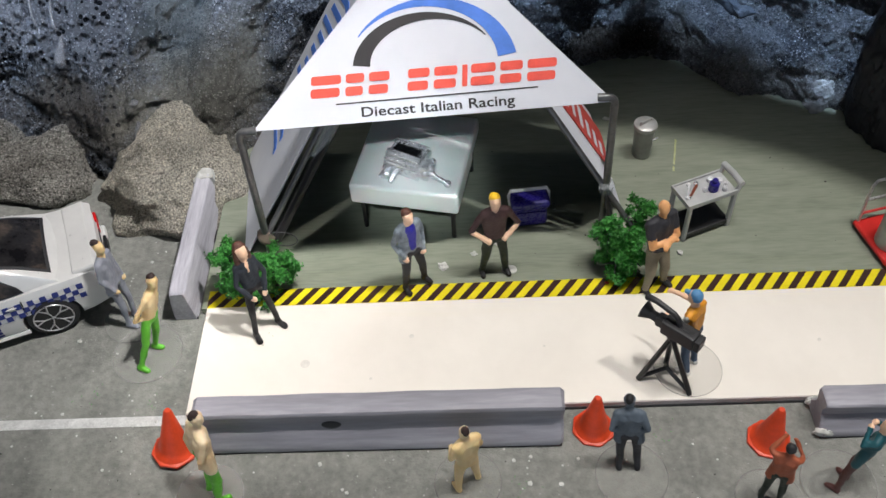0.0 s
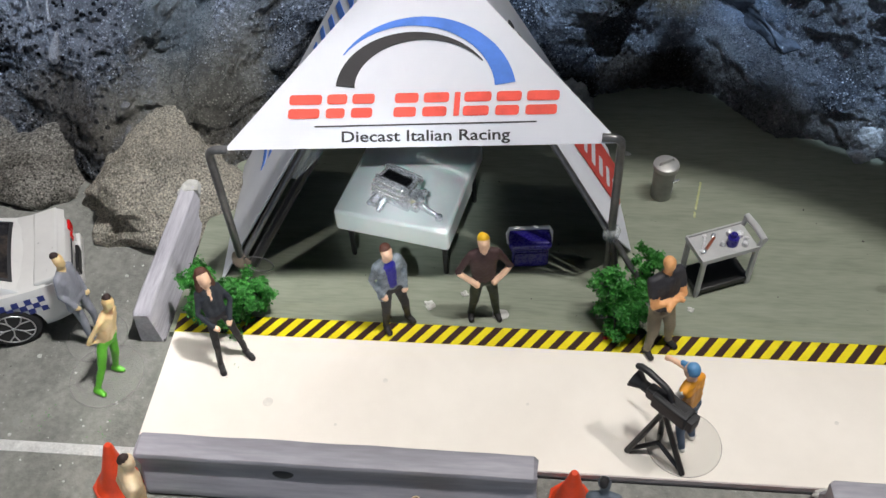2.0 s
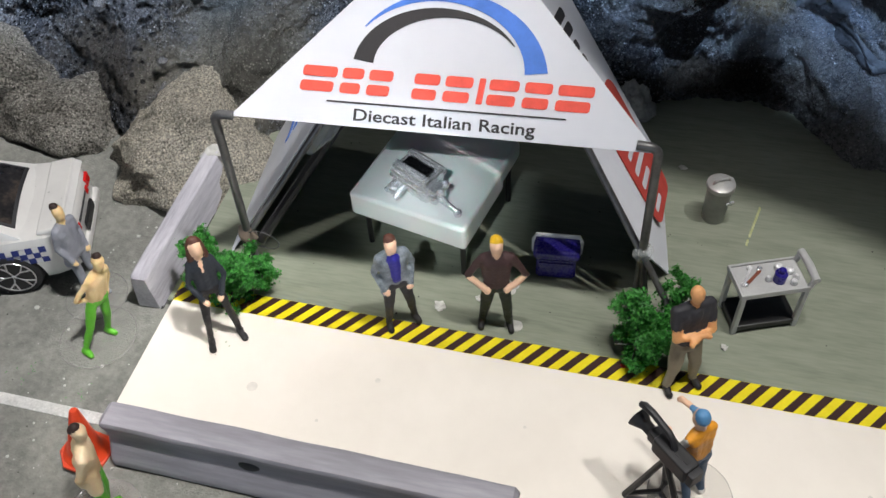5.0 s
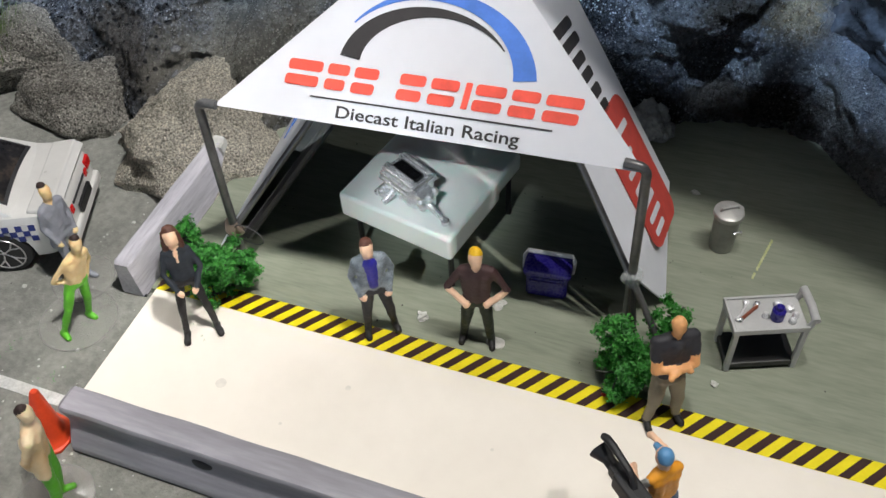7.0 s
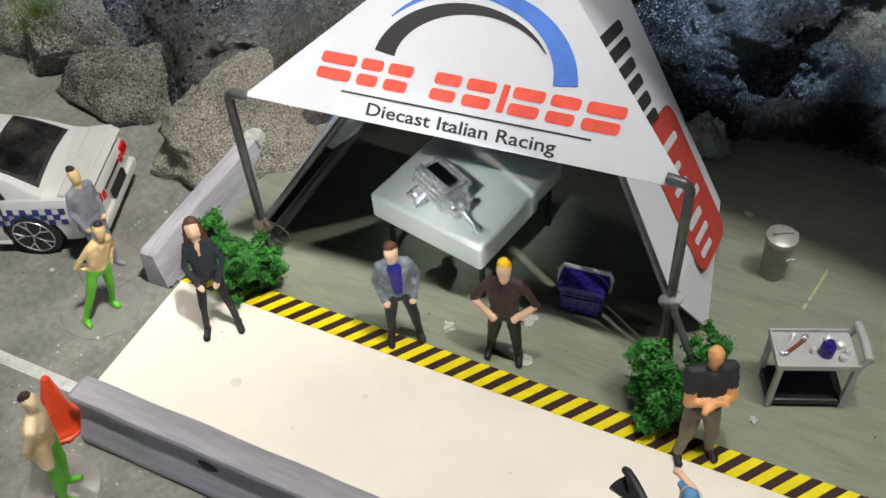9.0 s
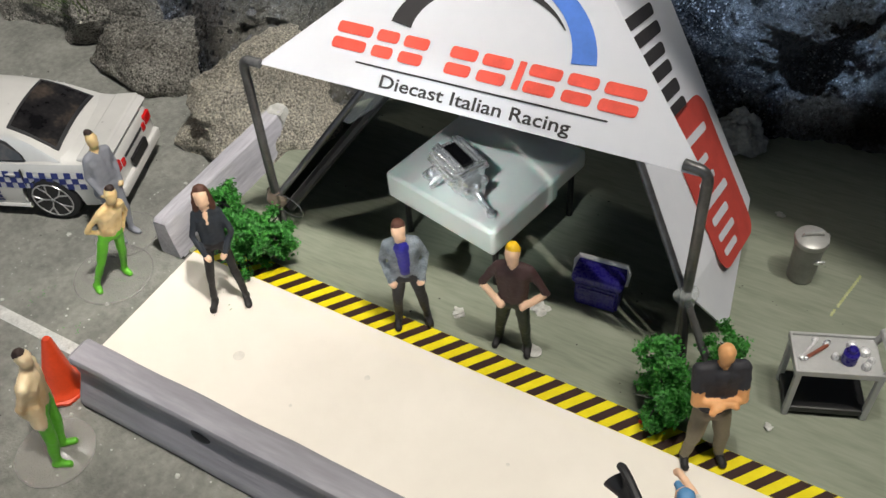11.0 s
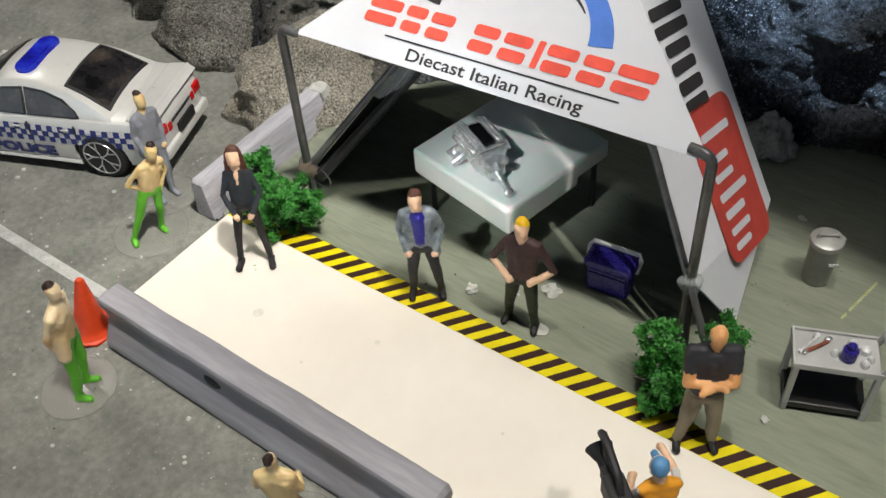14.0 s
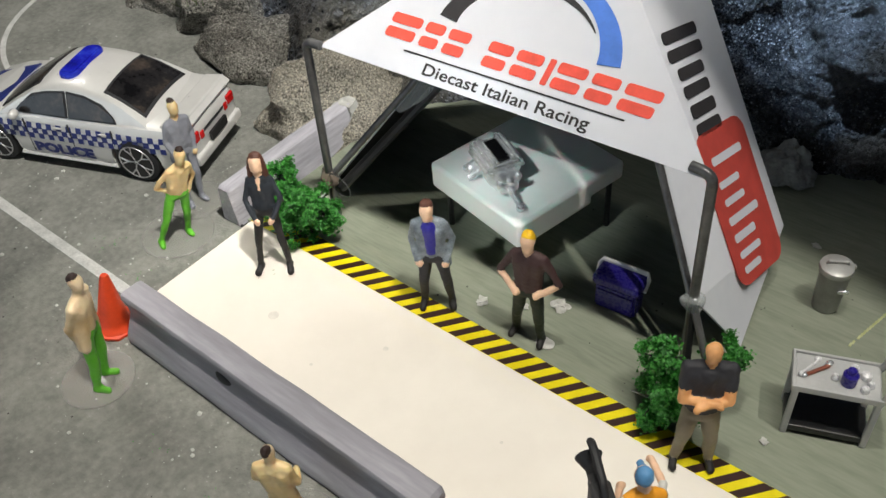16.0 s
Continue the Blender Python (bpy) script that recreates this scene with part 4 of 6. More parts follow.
def build_engine():
    e = thing("engine", 4.45, 2.3, 1.525, -28, "chrome toy engine with black recessed top on the foam table", "engine")
    # a low block that widens upwards, ribbed flanks, a sunk black tray on top
    bm = bmesh.new()
    prof = [(-0.2, 0.12), (0.2, 0.12), (0.34, 0.3), (0.42, 0.56), (0.36, 0.62), (-0.36, 0.62), (-0.42, 0.56), (-0.34, 0.3)]
    prism(bm, prof, lambda u, v: (-0.46, u, v), lambda u, v: (0.38, u, v))
    bmesh.ops.bevel(bm, geom=bm.edges[:], offset=0.03, segments=2, affect="EDGES")
    part("block", bm, CHROME, e)
    part("intake", box(bmesh.new(), -0.4, 0.3, -0.15, 0.15, 0.6, 0.68, 0.02), BLACK_GLOSS, e, "glossy black intake tray")
    for s in (-1, 1):
        part("valve_cover", tube(bmesh.new(), [(-0.5, s * 0.2, 0.67), (0.4, s * 0.2, 0.67)], 0.055, 10), CHROME, e)
        # long ribs along the flank
        for y, z, r in ((0.3, 0.645, 0.05), (0.385, 0.575, 0.045), (0.42, 0.49, 0.04)):
            part("rib", tube(bmesh.new(), [(-0.5, s * y, z), (0.38, s * y, z)], r, 8), CHROME, e)
        for x in (-0.3, -0.02, 0.24):
            part("header_pipe", tube(bmesh.new(), [(x, s * 0.4, 0.42), (x, s * 0.35, 0.28), (x, s * 0.26, 0.14)], 0.045, 6), CHROME, e)
    for x in (-0.46, 0.38):
        part("end_bar", tube(bmesh.new(), [(x * 1.02, -0.3, 0.6), (x * 1.02, 0.3, 0.6)], 0.05, 8), CHROME, e)
    part("sump", box(bmesh.new(), -0.36, 0.32, -0.2, 0.2, 0.0, 0.2, 0.05), CHROME, e)
    bm = box(bmesh.new(), 0.36, 0.6, -0.22, 0.22, 0.1, 0.46, 0.06)
    ball(bm, (0.56, 0.2, 0.4), 0.09), ball(bm, (0.54, -0.2, 0.3), 0.1), ball(bm, (0.6, 0.0, 0.36), 0.1)
    part("gearbox", bm, CHROME, e)
    part("shaft", lathe(tube(bmesh.new(), [(0.56, 0, 0.2), (0.78, 0, 0.13), (1.06, 0, 0.09)], [0.1, 0.065, 0.055], 10), [(0.085, 0.0), (0.095, 0.03), (0.095, 0.09), (0.05, 0.12)], 12, (1.06, 0, 0.02)), CHROME, e)
    bm = ball(bmesh.new(), (-0.5, -0.42, 0.12), (0.15, 0.12, 0.11))
    tube(bm, [(-0.34, -0.2, 0.3), (-0.5, -0.34, 0.2), (-0.62, -0.52, 0.07)], [0.1, 0.085, 0.06], 8)
    tube(bm, [(-0.3, -0.2, 0.2), (-0.28, -0.42, 0.12), (-0.3, -0.58, 0.06)], [0.09, 0.075, 0.06], 8)
    tube(bm, [(-0.5, 0.1, 0.25), (-0.66, 0.02, 0.12), (-0.7, -0.2, 0.06)], [0.09, 0.08, 0.06], 8)
    part("starter", bm, CHROME, e)
    e.scale = (0.84, 0.8, 1.02)


# ---- garage things on the board ----
def build_cooler():
    c = thing("cooler_box", 7.03, 2.28, -0.03, 6, "dark blue plastic cooler box with a white handle", "cooler box")
    bm = bmesh.new()
    prism(bm, [(-0.22, 0.0), (0.16, 0.0), (0.2, 0.56), (-0.22, 0.56)], lambda u, v: (-0.37, u, v), lambda u, v: (0.37, u, v))
    bmesh.ops.bevel(bm, geom=bm.edges[:], offset=0.04, segments=2, affect="EDGES")
    part("body", bm, BLUE_PLASTIC, c)
    lid = part("lid", box(bmesh.new(), -0.44, 0.44, -0.27, 0.24, 0.53, 0.76, 0.1, 4), BLUE_PLASTIC, c)
    part("panel", box(bmesh.new(), -0.33, 0.33, -0.245, -0.2, 0.1, 0.46, 0.02), BLUE_PLASTIC, c)
    h = tube(bmesh.new(), [(-0.43, 0.0, 0.52), (-0.45, 0.12, 0.72), (-0.41, 0.17, 0.79), (0.41, 0.17, 0.79), (0.45, 0.12, 0.72), (0.43, 0.0, 0.52)], 0.042, 8)
    part("handle", h, WHITE_PLASTIC, c, "white bar handle")


def build_bin():
    b = thing("rubbish_bin", 9.87, 4.28, -0.03, 30, "dull silver lidded rubbish bin on the board", "bin")
    part("body", lathe(bmesh.new(), [(0.2, 0.0), (0.215, 0.02), (0.235, 0.5), (0.245, 0.88), (0.26, 0.9)], 28), BIN_METAL, b)
    part("lid", lathe(bmesh.new(), [(0.27, 0.86), (0.28, 0.9), (0.27, 0.96), (0.22, 0.99), (0.05, 1.02), (0.02, 1.02)], 28), GREY_METAL, b)
    part("lid_handle", tube(bmesh.new(), [(-0.17, 0, 0.98), (-0.15, 0, 1.05), (0.15, 0, 1.05), (0.17, 0, 0.98)], 0.03, 8), GREY_METAL, b)
    part("side_handle", box(bmesh.new(), 0.04, 0.22, -0.27, -0.22, 0.55, 0.62, 0.02), CHROME, b, "bright side handle")
    part("side_handle", box(bmesh.new(), 0.22, 0.33, 0.05, 0.14, 0.84, 0.9, 0.02), GREY_METAL, b)


def build_cart():
    c = thing("tool_trolley", 10.79, 1.98, -0.03, 22, "grey two-shelf tool trolley with black lower shelf", "trolley")
    part("top_shelf", box(bmesh.new(), -0.6, 0.58, -0.33, 0.33, 1.02, 1.1, 0.03), GREY_PLASTIC, c)
    rim = bmesh.new()
    box(rim, -0.62, 0.6, -0.36, -0.32, 1.02, 1.14, 0.012), box(rim, -0.62, 0.6, 0.32, 0.36, 1.02, 1.14, 0.012), box(rim, -0.64, -0.6, -0.36, 0.36, 1.02, 1.14, 0.012)
    part("rim", rim, GREY_PLASTIC, c)
    low = part("bottom_shelf", box(bmesh.new(), -0.6, 0.58, -0.34, 0.34, 0.07, 0.2, 0.03), BLACK, c, "black lower shelf")
    for x in (-0.57, 0.55):
        for y in (-0.31, 0.31):
            part("leg", box(bmesh.new(), x - 0.045, x + 0.045, y - 0.045, y + 0.045, 0.0, 1.04, 0.015), GREY_PLASTIC, c)
    for y in (-0.31, 0.31):
        part("handle_arm", tube(bmesh.new(), [(0.55, y, 1.0), (0.6, y, 1.12), (0.65, y, 1.27)], 0.05, 8), GREY_PLASTIC, c)
    part("handle", tube(bmesh.new(), [(0.65, -0.35, 1.27), (0.67, 0, 1.28), (0.65, 0.35, 1.27)], 0.07, 10), GREY_PLASTIC, c, "thick grey push handle")
    z = 1.08

    def item(name, x, y, turn, label, cat):
        p = Vector((10.79, 1.98, 0)) + Matrix.Rotation(radians(22), 3, "Z") @ Vector((x, y, 0))
        return thing(name, p.x, p.y, z - 0.01, turn, label, cat, "tools on the trolley")

    can = item("spray_can", 0.12, -0.1, 0, "short blue can on the trolley top", "can")
    part("body", lathe(bmesh.new(), [(0.1, 0.0), (0.11, 0.02), (0.11, 0.2), (0.08, 0.23)], 16), BLUE_PLASTIC, can)
    part("cap", lathe(bmesh.new(), [(0.06, 0.22), (0.065, 0.3), (0.04, 0.32)], 12), BLUE_PLASTIC, can)
    tool = item("wrench", -0.3, 0.02, 60, "silver and rust-red wrench lying on the trolley", "tool")
    part("shaft", tube(bmesh.new(), [(-0.2, 0, 0.03), (0.2, 0, 0.03)], 0.03, 8), RUST, tool, "rust-red shaft")
    part("jaw", ball(ball(bmesh.new(), (0.23, 0.03, 0.035), (0.07, 0.05, 0.035)), (-0.22, 0, 0.035), (0.05, 0.04, 0.03)), CHROME, tool)
    tool = item("wrench", -0.4, 0.06, 75, "bright silver wrench lying on the trolley", "tool")
    part("shaft", tube(bmesh.new(), [(-0.2, 0, 0.025), (0.2, 0, 0.025)], 0.025, 8), BRIGHT, tool)
    part("jaw", ball(ball(bmesh.new(), (0.2, 0.02, 0.03), (0.06, 0.05, 0.03)), (-0.2, 0, 0.03), (0.05, 0.05, 0.03)), BRIGHT, tool)
    for x, y, r in ((0.36, 0.06, 0.08), (0.34, -0.2, 0.06), (0.2, 0.16, 0.07), (-0.06, -0.06, 0.05), (0.42, -0.1, 0.05)):
        s = item("socket", x, y, 0, "bright chrome socket on the trolley top", "tool")
        part("body", lathe(bmesh.new(), [(r, 0.0), (r * 1.1, 0.02), (r * 0.9, 0.08), (r * 0.5, 0.1)], 12), BRIGHT, s)


def build_hand_truck():
    h = thing("platform_trolley", 14.75, 1.2, -0.03, 14, "red platform trolley with silver tube handle", "trolley")
    part("platform", box(bmesh.new(), -0.5, 0.55, -0.68, 0.66, 0.08, 0.2, 0.05, 3), RED_PLASTIC, h, "red plastic platform")
    for x in (-0.36, 0.4):
        for y in (-0.5, 0.5):
            part("wheel", lathe(bmesh.new(), [(0.05, -0.03), (0.06, 0.0), (0.05, 0.03)], 12, (x, y, 0.05)), BLACK, h)
    part("handle", tube(bmesh.new(), [(-0.4, 0.6, 0.18), (-0.36, 0.66, 0.8), (-0.33, 0.68, 1.2), (-0.24, 0.69, 1.32), (0.3, 0.69, 1.32), (0.39, 0.68, 1.2), (0.42, 0.66, 0.8), (0.46, 0.6, 0.18)], 0.035, 8), SILVER, h, "silver tube handle")
    part("crossbar", tube(bmesh.new(), [(-0.36, 0.66, 0.8), (0.42, 0.66, 0.8)], 0.03, 8), SILVER, h)
    part("crossbar", tube(bmesh.new(), [(-0.38, 0.62, 0.42), (0.44, 0.62, 0.42)], 0.03, 8), RED_PLASTIC, h)
    g = thing("gas_cylinder", 14.72, 1.05, 0.16, 0, "dull grey-green gas cylinder standing on the trolley", "gas cylinder")
    part("body", lathe(bmesh.new(), [(0.34, 0.0), (0.35, 0.04), (0.35, 0.8), (0.3, 0.95), (0.16, 1.08), (0.12, 1.1)], 26), GREY_METAL, g)
    part("valve", lathe(bmesh.new(), [(0.06, 1.08), (0.06, 1.2), (0.12, 1.22), (0.12, 1.26), (0.04, 1.28)], 14), SILVER, g)


# ---- camera on its tripod ----
def build_film_camera():
    t = thing("tripod", 9.33, -2.1, 0, 0, "black plastic tripod on the cream walkway", "tripod")
    feet = [Vector((8.87, -2.1, 0.03)), Vector((9.79, -2.49, 0.03)), Vector((9.47, -1.75, 0.03))]
    top, mid = Vector((9.33, -2.1, 1.4)), Vector((9.37, -2.1, 0.38))
    off = Vector((9.33, -2.1, 0))
    for f in feet:
        part("leg", tube(bmesh.new(), [f - off, top - off], [0.055, 0.05], 8), BLACK, t)
        part("brace", tube(bmesh.new(), [f + (top - f) * 0.04 - off, mid - off], 0.042, 8), BLACK, t)
    part("head", lathe(bmesh.new(), [(0.07, 1.34), (0.1, 1.4), (0.1, 1.46), (0.06, 1.5)], 12), BLACK, t)
    c = thing("film_camera", 9.33, -2.1, 1.48, 138, "black shoulder film camera on the tripod head", "camera")
    bm = box(bmesh.new(), -0.55, 0.25, -0.17, 0.17, 0.02, 0.42, 0.05)
    box(bm, 0.2, 0.42, -0.12, 0.12, 0.1, 0.38, 0.04)
    part("body", bm, BLACK_SATIN, c)
    part("lens", tube(bmesh.new(), [(0.4, 0, 0.24), (0.56, 0, 0.25), (0.6, 0, 0.25), (0.78, 0, 0.27)], [0.11, 0.11, 0.13, 0.22], 14), BLACK_SATIN, c)
    part("carrying_handle", tube(bmesh.new(), [(-0.12, 0, 0.4), (-0.04, 0, 0.6), (0.08, 0, 0.68), (0.5, 0, 0.76), (0.68, 0, 0.74), (0.76, 0, 0.68)], [0.06, 0.062, 0.062, 0.068, 0.07, 0.06], 8), BLACK_SATIN, c)
    part("groove", box(bmesh.new(), -0.45, 0.05, -0.05, 0.05, 0.4, 0.435, 0.01), BLACK, c)
    c.scale = (0.85, 0.85, 0.85)
    part("battery", box(bmesh.new(), -0.68, -0.54, -0.14, 0.14, 0.05, 0.38, 0.03), BLACK_SATIN, c)


# ---- bushes ----
def bush(x, y, clumps, label, seed):
    rnd = random.Random(seed)
    ob = thing("bush", x, y, -0.03, 0, label, "bush", "bushes beside the tent poles")
    bm = bmesh.new()
    for cx, cy, cz, r in clumps:
        tube(bm, [((cx - x) * 0.15, (cy - y) * 0.15, 0.0), ((cx - x) * 0.6, (cy - y) * 0.6, cz * 0.5), (cx - x, cy - y, cz)], [0.07, 0.05, 0.02], 6)
        for k in range(9):
            d = Vector((rnd.gauss(0, 1), rnd.gauss(0, 1), rnd.gauss(0, 1))).normalized() * r * 0.85
            tube(bm, [(cx - x, cy - y, cz), (cx - x + d.x, cy - y + d.y, max(0.05, cz + d.z))], [0.02, 0.008], 5)
    part("trunk", bm, BLACK, ob, "dark twiggy stem")
    vs, fs = [], []
    for cx, cy, cz, r in clumps:
        n = int(4600 * r * r / 0.25)
        sprigs = []
        for k in range(int(34 * r * r / 0.2)):
            d = Vector((rnd.gauss(0, 1), rnd.gauss(0, 1), rnd.gauss(0, 1))).normalized()
            sprigs.append(d * r * rnd.uniform(0.45, 1.0))
        for k in range(n):
            s = rnd.choice(sprigs)
            p = Vector((cx - x, cy - y, cz)) + s + Vector((rnd.gauss(0, 1), rnd.gauss(0, 1), rnd.gauss(0, 1))) * 0.05
            if p.z < 0.04:
                p.z = 0.04 + rnd.random() * 0.08
            nrm = (s.normalized() + Vector((rnd.gauss(0, 0.7), rnd.gauss(0, 0.7), rnd.gauss(0.2, 0.7)))).normalized()
            a = nrm.orthogonal().normalized()
            a = (Matrix.Rotation(rnd.uniform(0, 6.28), 3, nrm) @ a)
            b = nrm.cross(a)
            ln, w = rnd.uniform(0.04, 0.085), rnd.uniform(0.018, 0.036)
            i = len(vs)
            vs += [p - a * ln * 0.5, p + b * w + nrm * 0.015, p + a * ln * 0.5 + nrm * 0.01, p - b * w + nrm * 0.015]
            fs += [(i, i + 1, i + 2), (i, i + 2, i + 3)]
    me = bpy.data.meshes.new("crown")
    me.from_pydata([v * CM for v in vs], [], fs)
    me.materials.append(LEAF)
    crown = new("crown", me)
    crown.parent = ob
    crown["label"] = "bright green crumbly foliage"
    return ob


def build_bushes():
    bush(1.25, 0.35, [(1.5, 0.4, 0.85, 0.46), (0.8, 0.3, 0.75, 0.5), (1.2, 0.2, 0.42, 0.42), (0.6, 0.45, 1.15, 0.36), (1.75, 0.55, 0.6, 0.3)], "bright green miniature bush beside the tent pole", 4)
    bush(8.85, 0.75, [(8.58, 0.78, 1.12, 0.4), (8.72, 0.5, 0.5, 0.46), (9.05, 0.6, 0.5, 0.34), (9.32, 1.48, 1.02, 0.36), (9.25, 1.1, 0.6, 0.3)], "bright green miniature bush with dark stems beside the tent pole", 9)


# ---- figurines: one plain moulded mesh each ----
def figurine(x, y, z, turn, segs, mats, label, disc=None, lean=(0, 0), voxel=0.022, group="painted miniature figurines", melt=2):
    """segs: (start, end, radius, radius, material number); disc: (radius, dx, dy, material number); lean: sideways shift for each cm of height."""
    bm = bmesh.new()
    c, s = math.cos(radians(turn)), math.sin(radians(turn))
    lean = (lean[0] * c + lean[1] * s, lean[1] * c - lean[0] * s)
    P, Q, R1, R2, M = [], [], [], [], []
    for a, b, r1, r2, m in segs:
        a, b = Vector(a), Vector(b)
        for v in (a, b):
            v.x += lean[0] * v.z
            v.y += lean[1] * v.z
        if (b - a).length < 1e-4:
            b = a + Vector((0, 0, 1e-3))
        tube(bm, [a, b], [r1, r2], 12)
        ball(bm, a, r1, 12, 8), ball(bm, b, r2, 12, 8)
        P.append(a), Q.append(b), R1.append(r1), R2.append(r2), M.append(m)
    me = bpy.data.meshes.new("figurine")
    bm.to_mesh(me)
    bm.free()
    tmp = new("tmp", me)
    mod = tmp.modifiers.new("melt", "REMESH")
    mod.mode, mod.voxel_size = "VOXEL", voxel
    done = bpy.data.meshes.new_from_object(tmp.evaluated_get(bpy.context.evaluated_depsgraph_get()))
    bpy.data.objects.remove(tmp)
    bpy.data.meshes.remove(me)
    bm = bmesh.new()
    bm.from_mesh(done)
    bpy.data.meshes.remove(done)
    for _ in range(melt):
        bmesh.ops.smooth_vert(bm, verts=bm.verts, factor=0.5, use_axis_x=True, use_axis_y=True, use_axis_z=True)
    # cast folds
    bm.normal_update()
    for v in bm.verts:
        v.co += v.normal * (0.016 * noise.noise(Vector((v.co.x * 7, v.co.y * 7, v.co.z * 4 + x))) + 0.008 * noise.noise(v.co * 19))
    A, B = np.array(P), np.array(Q)
    AB = B - A
    ra, rb, mm = np.array(R1), np.array(R2), np.array(M)
    faces = list(bm.faces)
    C = np.array([f.calc_center_median() for f in faces])
    best, which = np.full(len(C), 9.0), np.zeros(len(C), int)
    for k in range(len(A)):
        t = np.clip(((C - A[k]) @ AB[k]) / (AB[k] @ AB[k]), 0, 1)
        d = np.linalg.norm(C - A[k] - t[:, None] * AB[k], axis=1) - (ra[k] + (rb[k] - ra[k]) * t)
        near = d < best
        best[near], which[near] = d[near], mm[k]
    for f, m in zip(faces, which):
        f.material_index = int(m)
    if disc:
        r, dx, dy, m = disc
        lathe(bm, [(r * 0.96, 0.006), (r, 0.012), (r * 1.005, 0.03), (r * 0.97, 0.05), (r * 0.93, 0.04)], 40, (dx, dy, 0.0), m)
        tube(bm, [(dx + r * math.cos(math.pi * k / 24), dy + r * math.sin(math.pi * k / 24), 0.04) for k in range(49)], 0.01, 5, len(mats))
        mats = mats + [DISC_RIM]
    ob = part("figurine", bm, mats, None, at=pose(x * CM, y * CM, z * CM, 0, 0, turn))
    return tagged(ob, label, "figurine", group)


def doll_shape(h, feet, grips, elbows, build=1.0, slim=0.76, long_hair=False, cap=False, bare_head=False, head_tilt=0.0, skirt=0.0, shirt=False, hair_patch=False, sleeve=2, forearm=None, hip=0.5, short=False):
    """Material numbers: 0 skin, 1 hair, 2 top, 3 trousers, 4 shoes, 5 extra."""
    s, k = h, build * slim
    grips = [(gx * slim, gy, gz) for gx, gy, gz in grips]
    elbows = [(ex * slim, ey, ez) for ex, ey, ez in elbows]
    S = []
    add = lambda a, b, r1, r2, m: S.append(([c * s for c in a], [c * s for c in b], r1 * s, r2 * s, m))
    for (fx, fy), sx in zip(feet, (-1, 1)):
        hipj, ank = (sx * 0.055, 0.0, hip), (fx, fy, 0.05)
        knee = ((hipj[0] + fx) / 2 + sx * 0.005, (hipj[1] + fy) / 2 - 0.02, hip * 0.54)
        add(hipj, knee, 0.062 * k, 0.048 * k, 3), add(knee, ank, 0.047 * k, 0.034 * k, 3)
        add((fx, fy + 0.012, 0.027), (fx + sx * 0.012, fy - 0.075, 0.022), 0.03, 0.026, 4)
    add((-0.045, 0, hip + 0.02), (0.045, 0, hip + 0.02), 0.07 * k, 0.07 * k, 3)
    for sx in (-1, 1):
        add((sx * 0.04, 0, hip + 0.08), (sx * 0.07 * k, 0.005, 0.74), 0.066 * k, 0.072 * k, 2)
        add((sx * 0.02, 0, 0.8), (sx * 0.115 * k, 0.005, 0.785), 0.045, 0.045 * k, 2)
        if skirt:
            add((sx * 0.06, 0.0, hip + 0.1), (sx * 0.085, 0.0, hip - skirt), 0.065 * k, 0.055 * k, 2)
    add((0, 0, hip + 0.07), (0, -0.005, 0.76), 0.075 * k, 0.075 * k, 2)
    if shirt:
        add((0, -0.034, hip + 0.1), (0, -0.026, 0.79), 0.036, 0.05, 5)
    if long_hair:
        add((0, -0.05, 0.735), (0, -0.034, 0.81), 0.008, 0.02, 0)
    for hand, elbow, sx in zip(grips, elbows, (-1, 1)):
        sh = (sx * 0.125 * k, 0.005, 0.785)
        fm = sleeve if forearm is None else forearm
        if short:
            mid = [a + (e - a) * 0.55 for a, e in zip(sh, elbow)]
            add(sh, mid, 0.046 * k, 0.043 * k, sleeve), add(mid, elbow, 0.039 * k, 0.037 * k, 0)
        else:
            add(sh, elbow, 0.037 * k, 0.031 * k, sleeve)
        add(elbow, hand, 0.03 * k, 0.023, fm)
        add(hand, [hand[0] - sx * 0.012, hand[1] - 0.01, hand[2] - 0.012], 0.024, 0.022, 0)
    add((0, -0.005, 0.8), (0, -0.01 + head_tilt, 0.87), 0.034, 0.032, 0)
    hy = -0.015 + head_tilt
    add((0, hy - 0.008, 0.895), (0, hy, 0.94), 0.043, 0.049, 0)
    if bare_head:
        return S
    if hair_patch:
        add((0, hy + 0.012, 0.978), (0, hy + 0.03, 0.968), 0.034, 0.03, 1)
        return S
    add((0, hy + 0.016, 0.962), (0, hy + 0.024, 0.945), 0.047, 0.047, 1)
    if cap:
        add((0, hy - 0.04, 0.945), (0, hy - 0.08, 0.935), 0.028, 0.02, 1)
    if long_hair:
        for sx in (-1, 1):
            add((sx * 0.03, hy + 0.01, 0.94), (sx * 0.052, hy + 0.012, 0.84), 0.032, 0.028, 1)
        add((0, hy + 0.03, 0.93), (0, hy + 0.035, 0.8), 0.042, 0.042, 1)
    return S


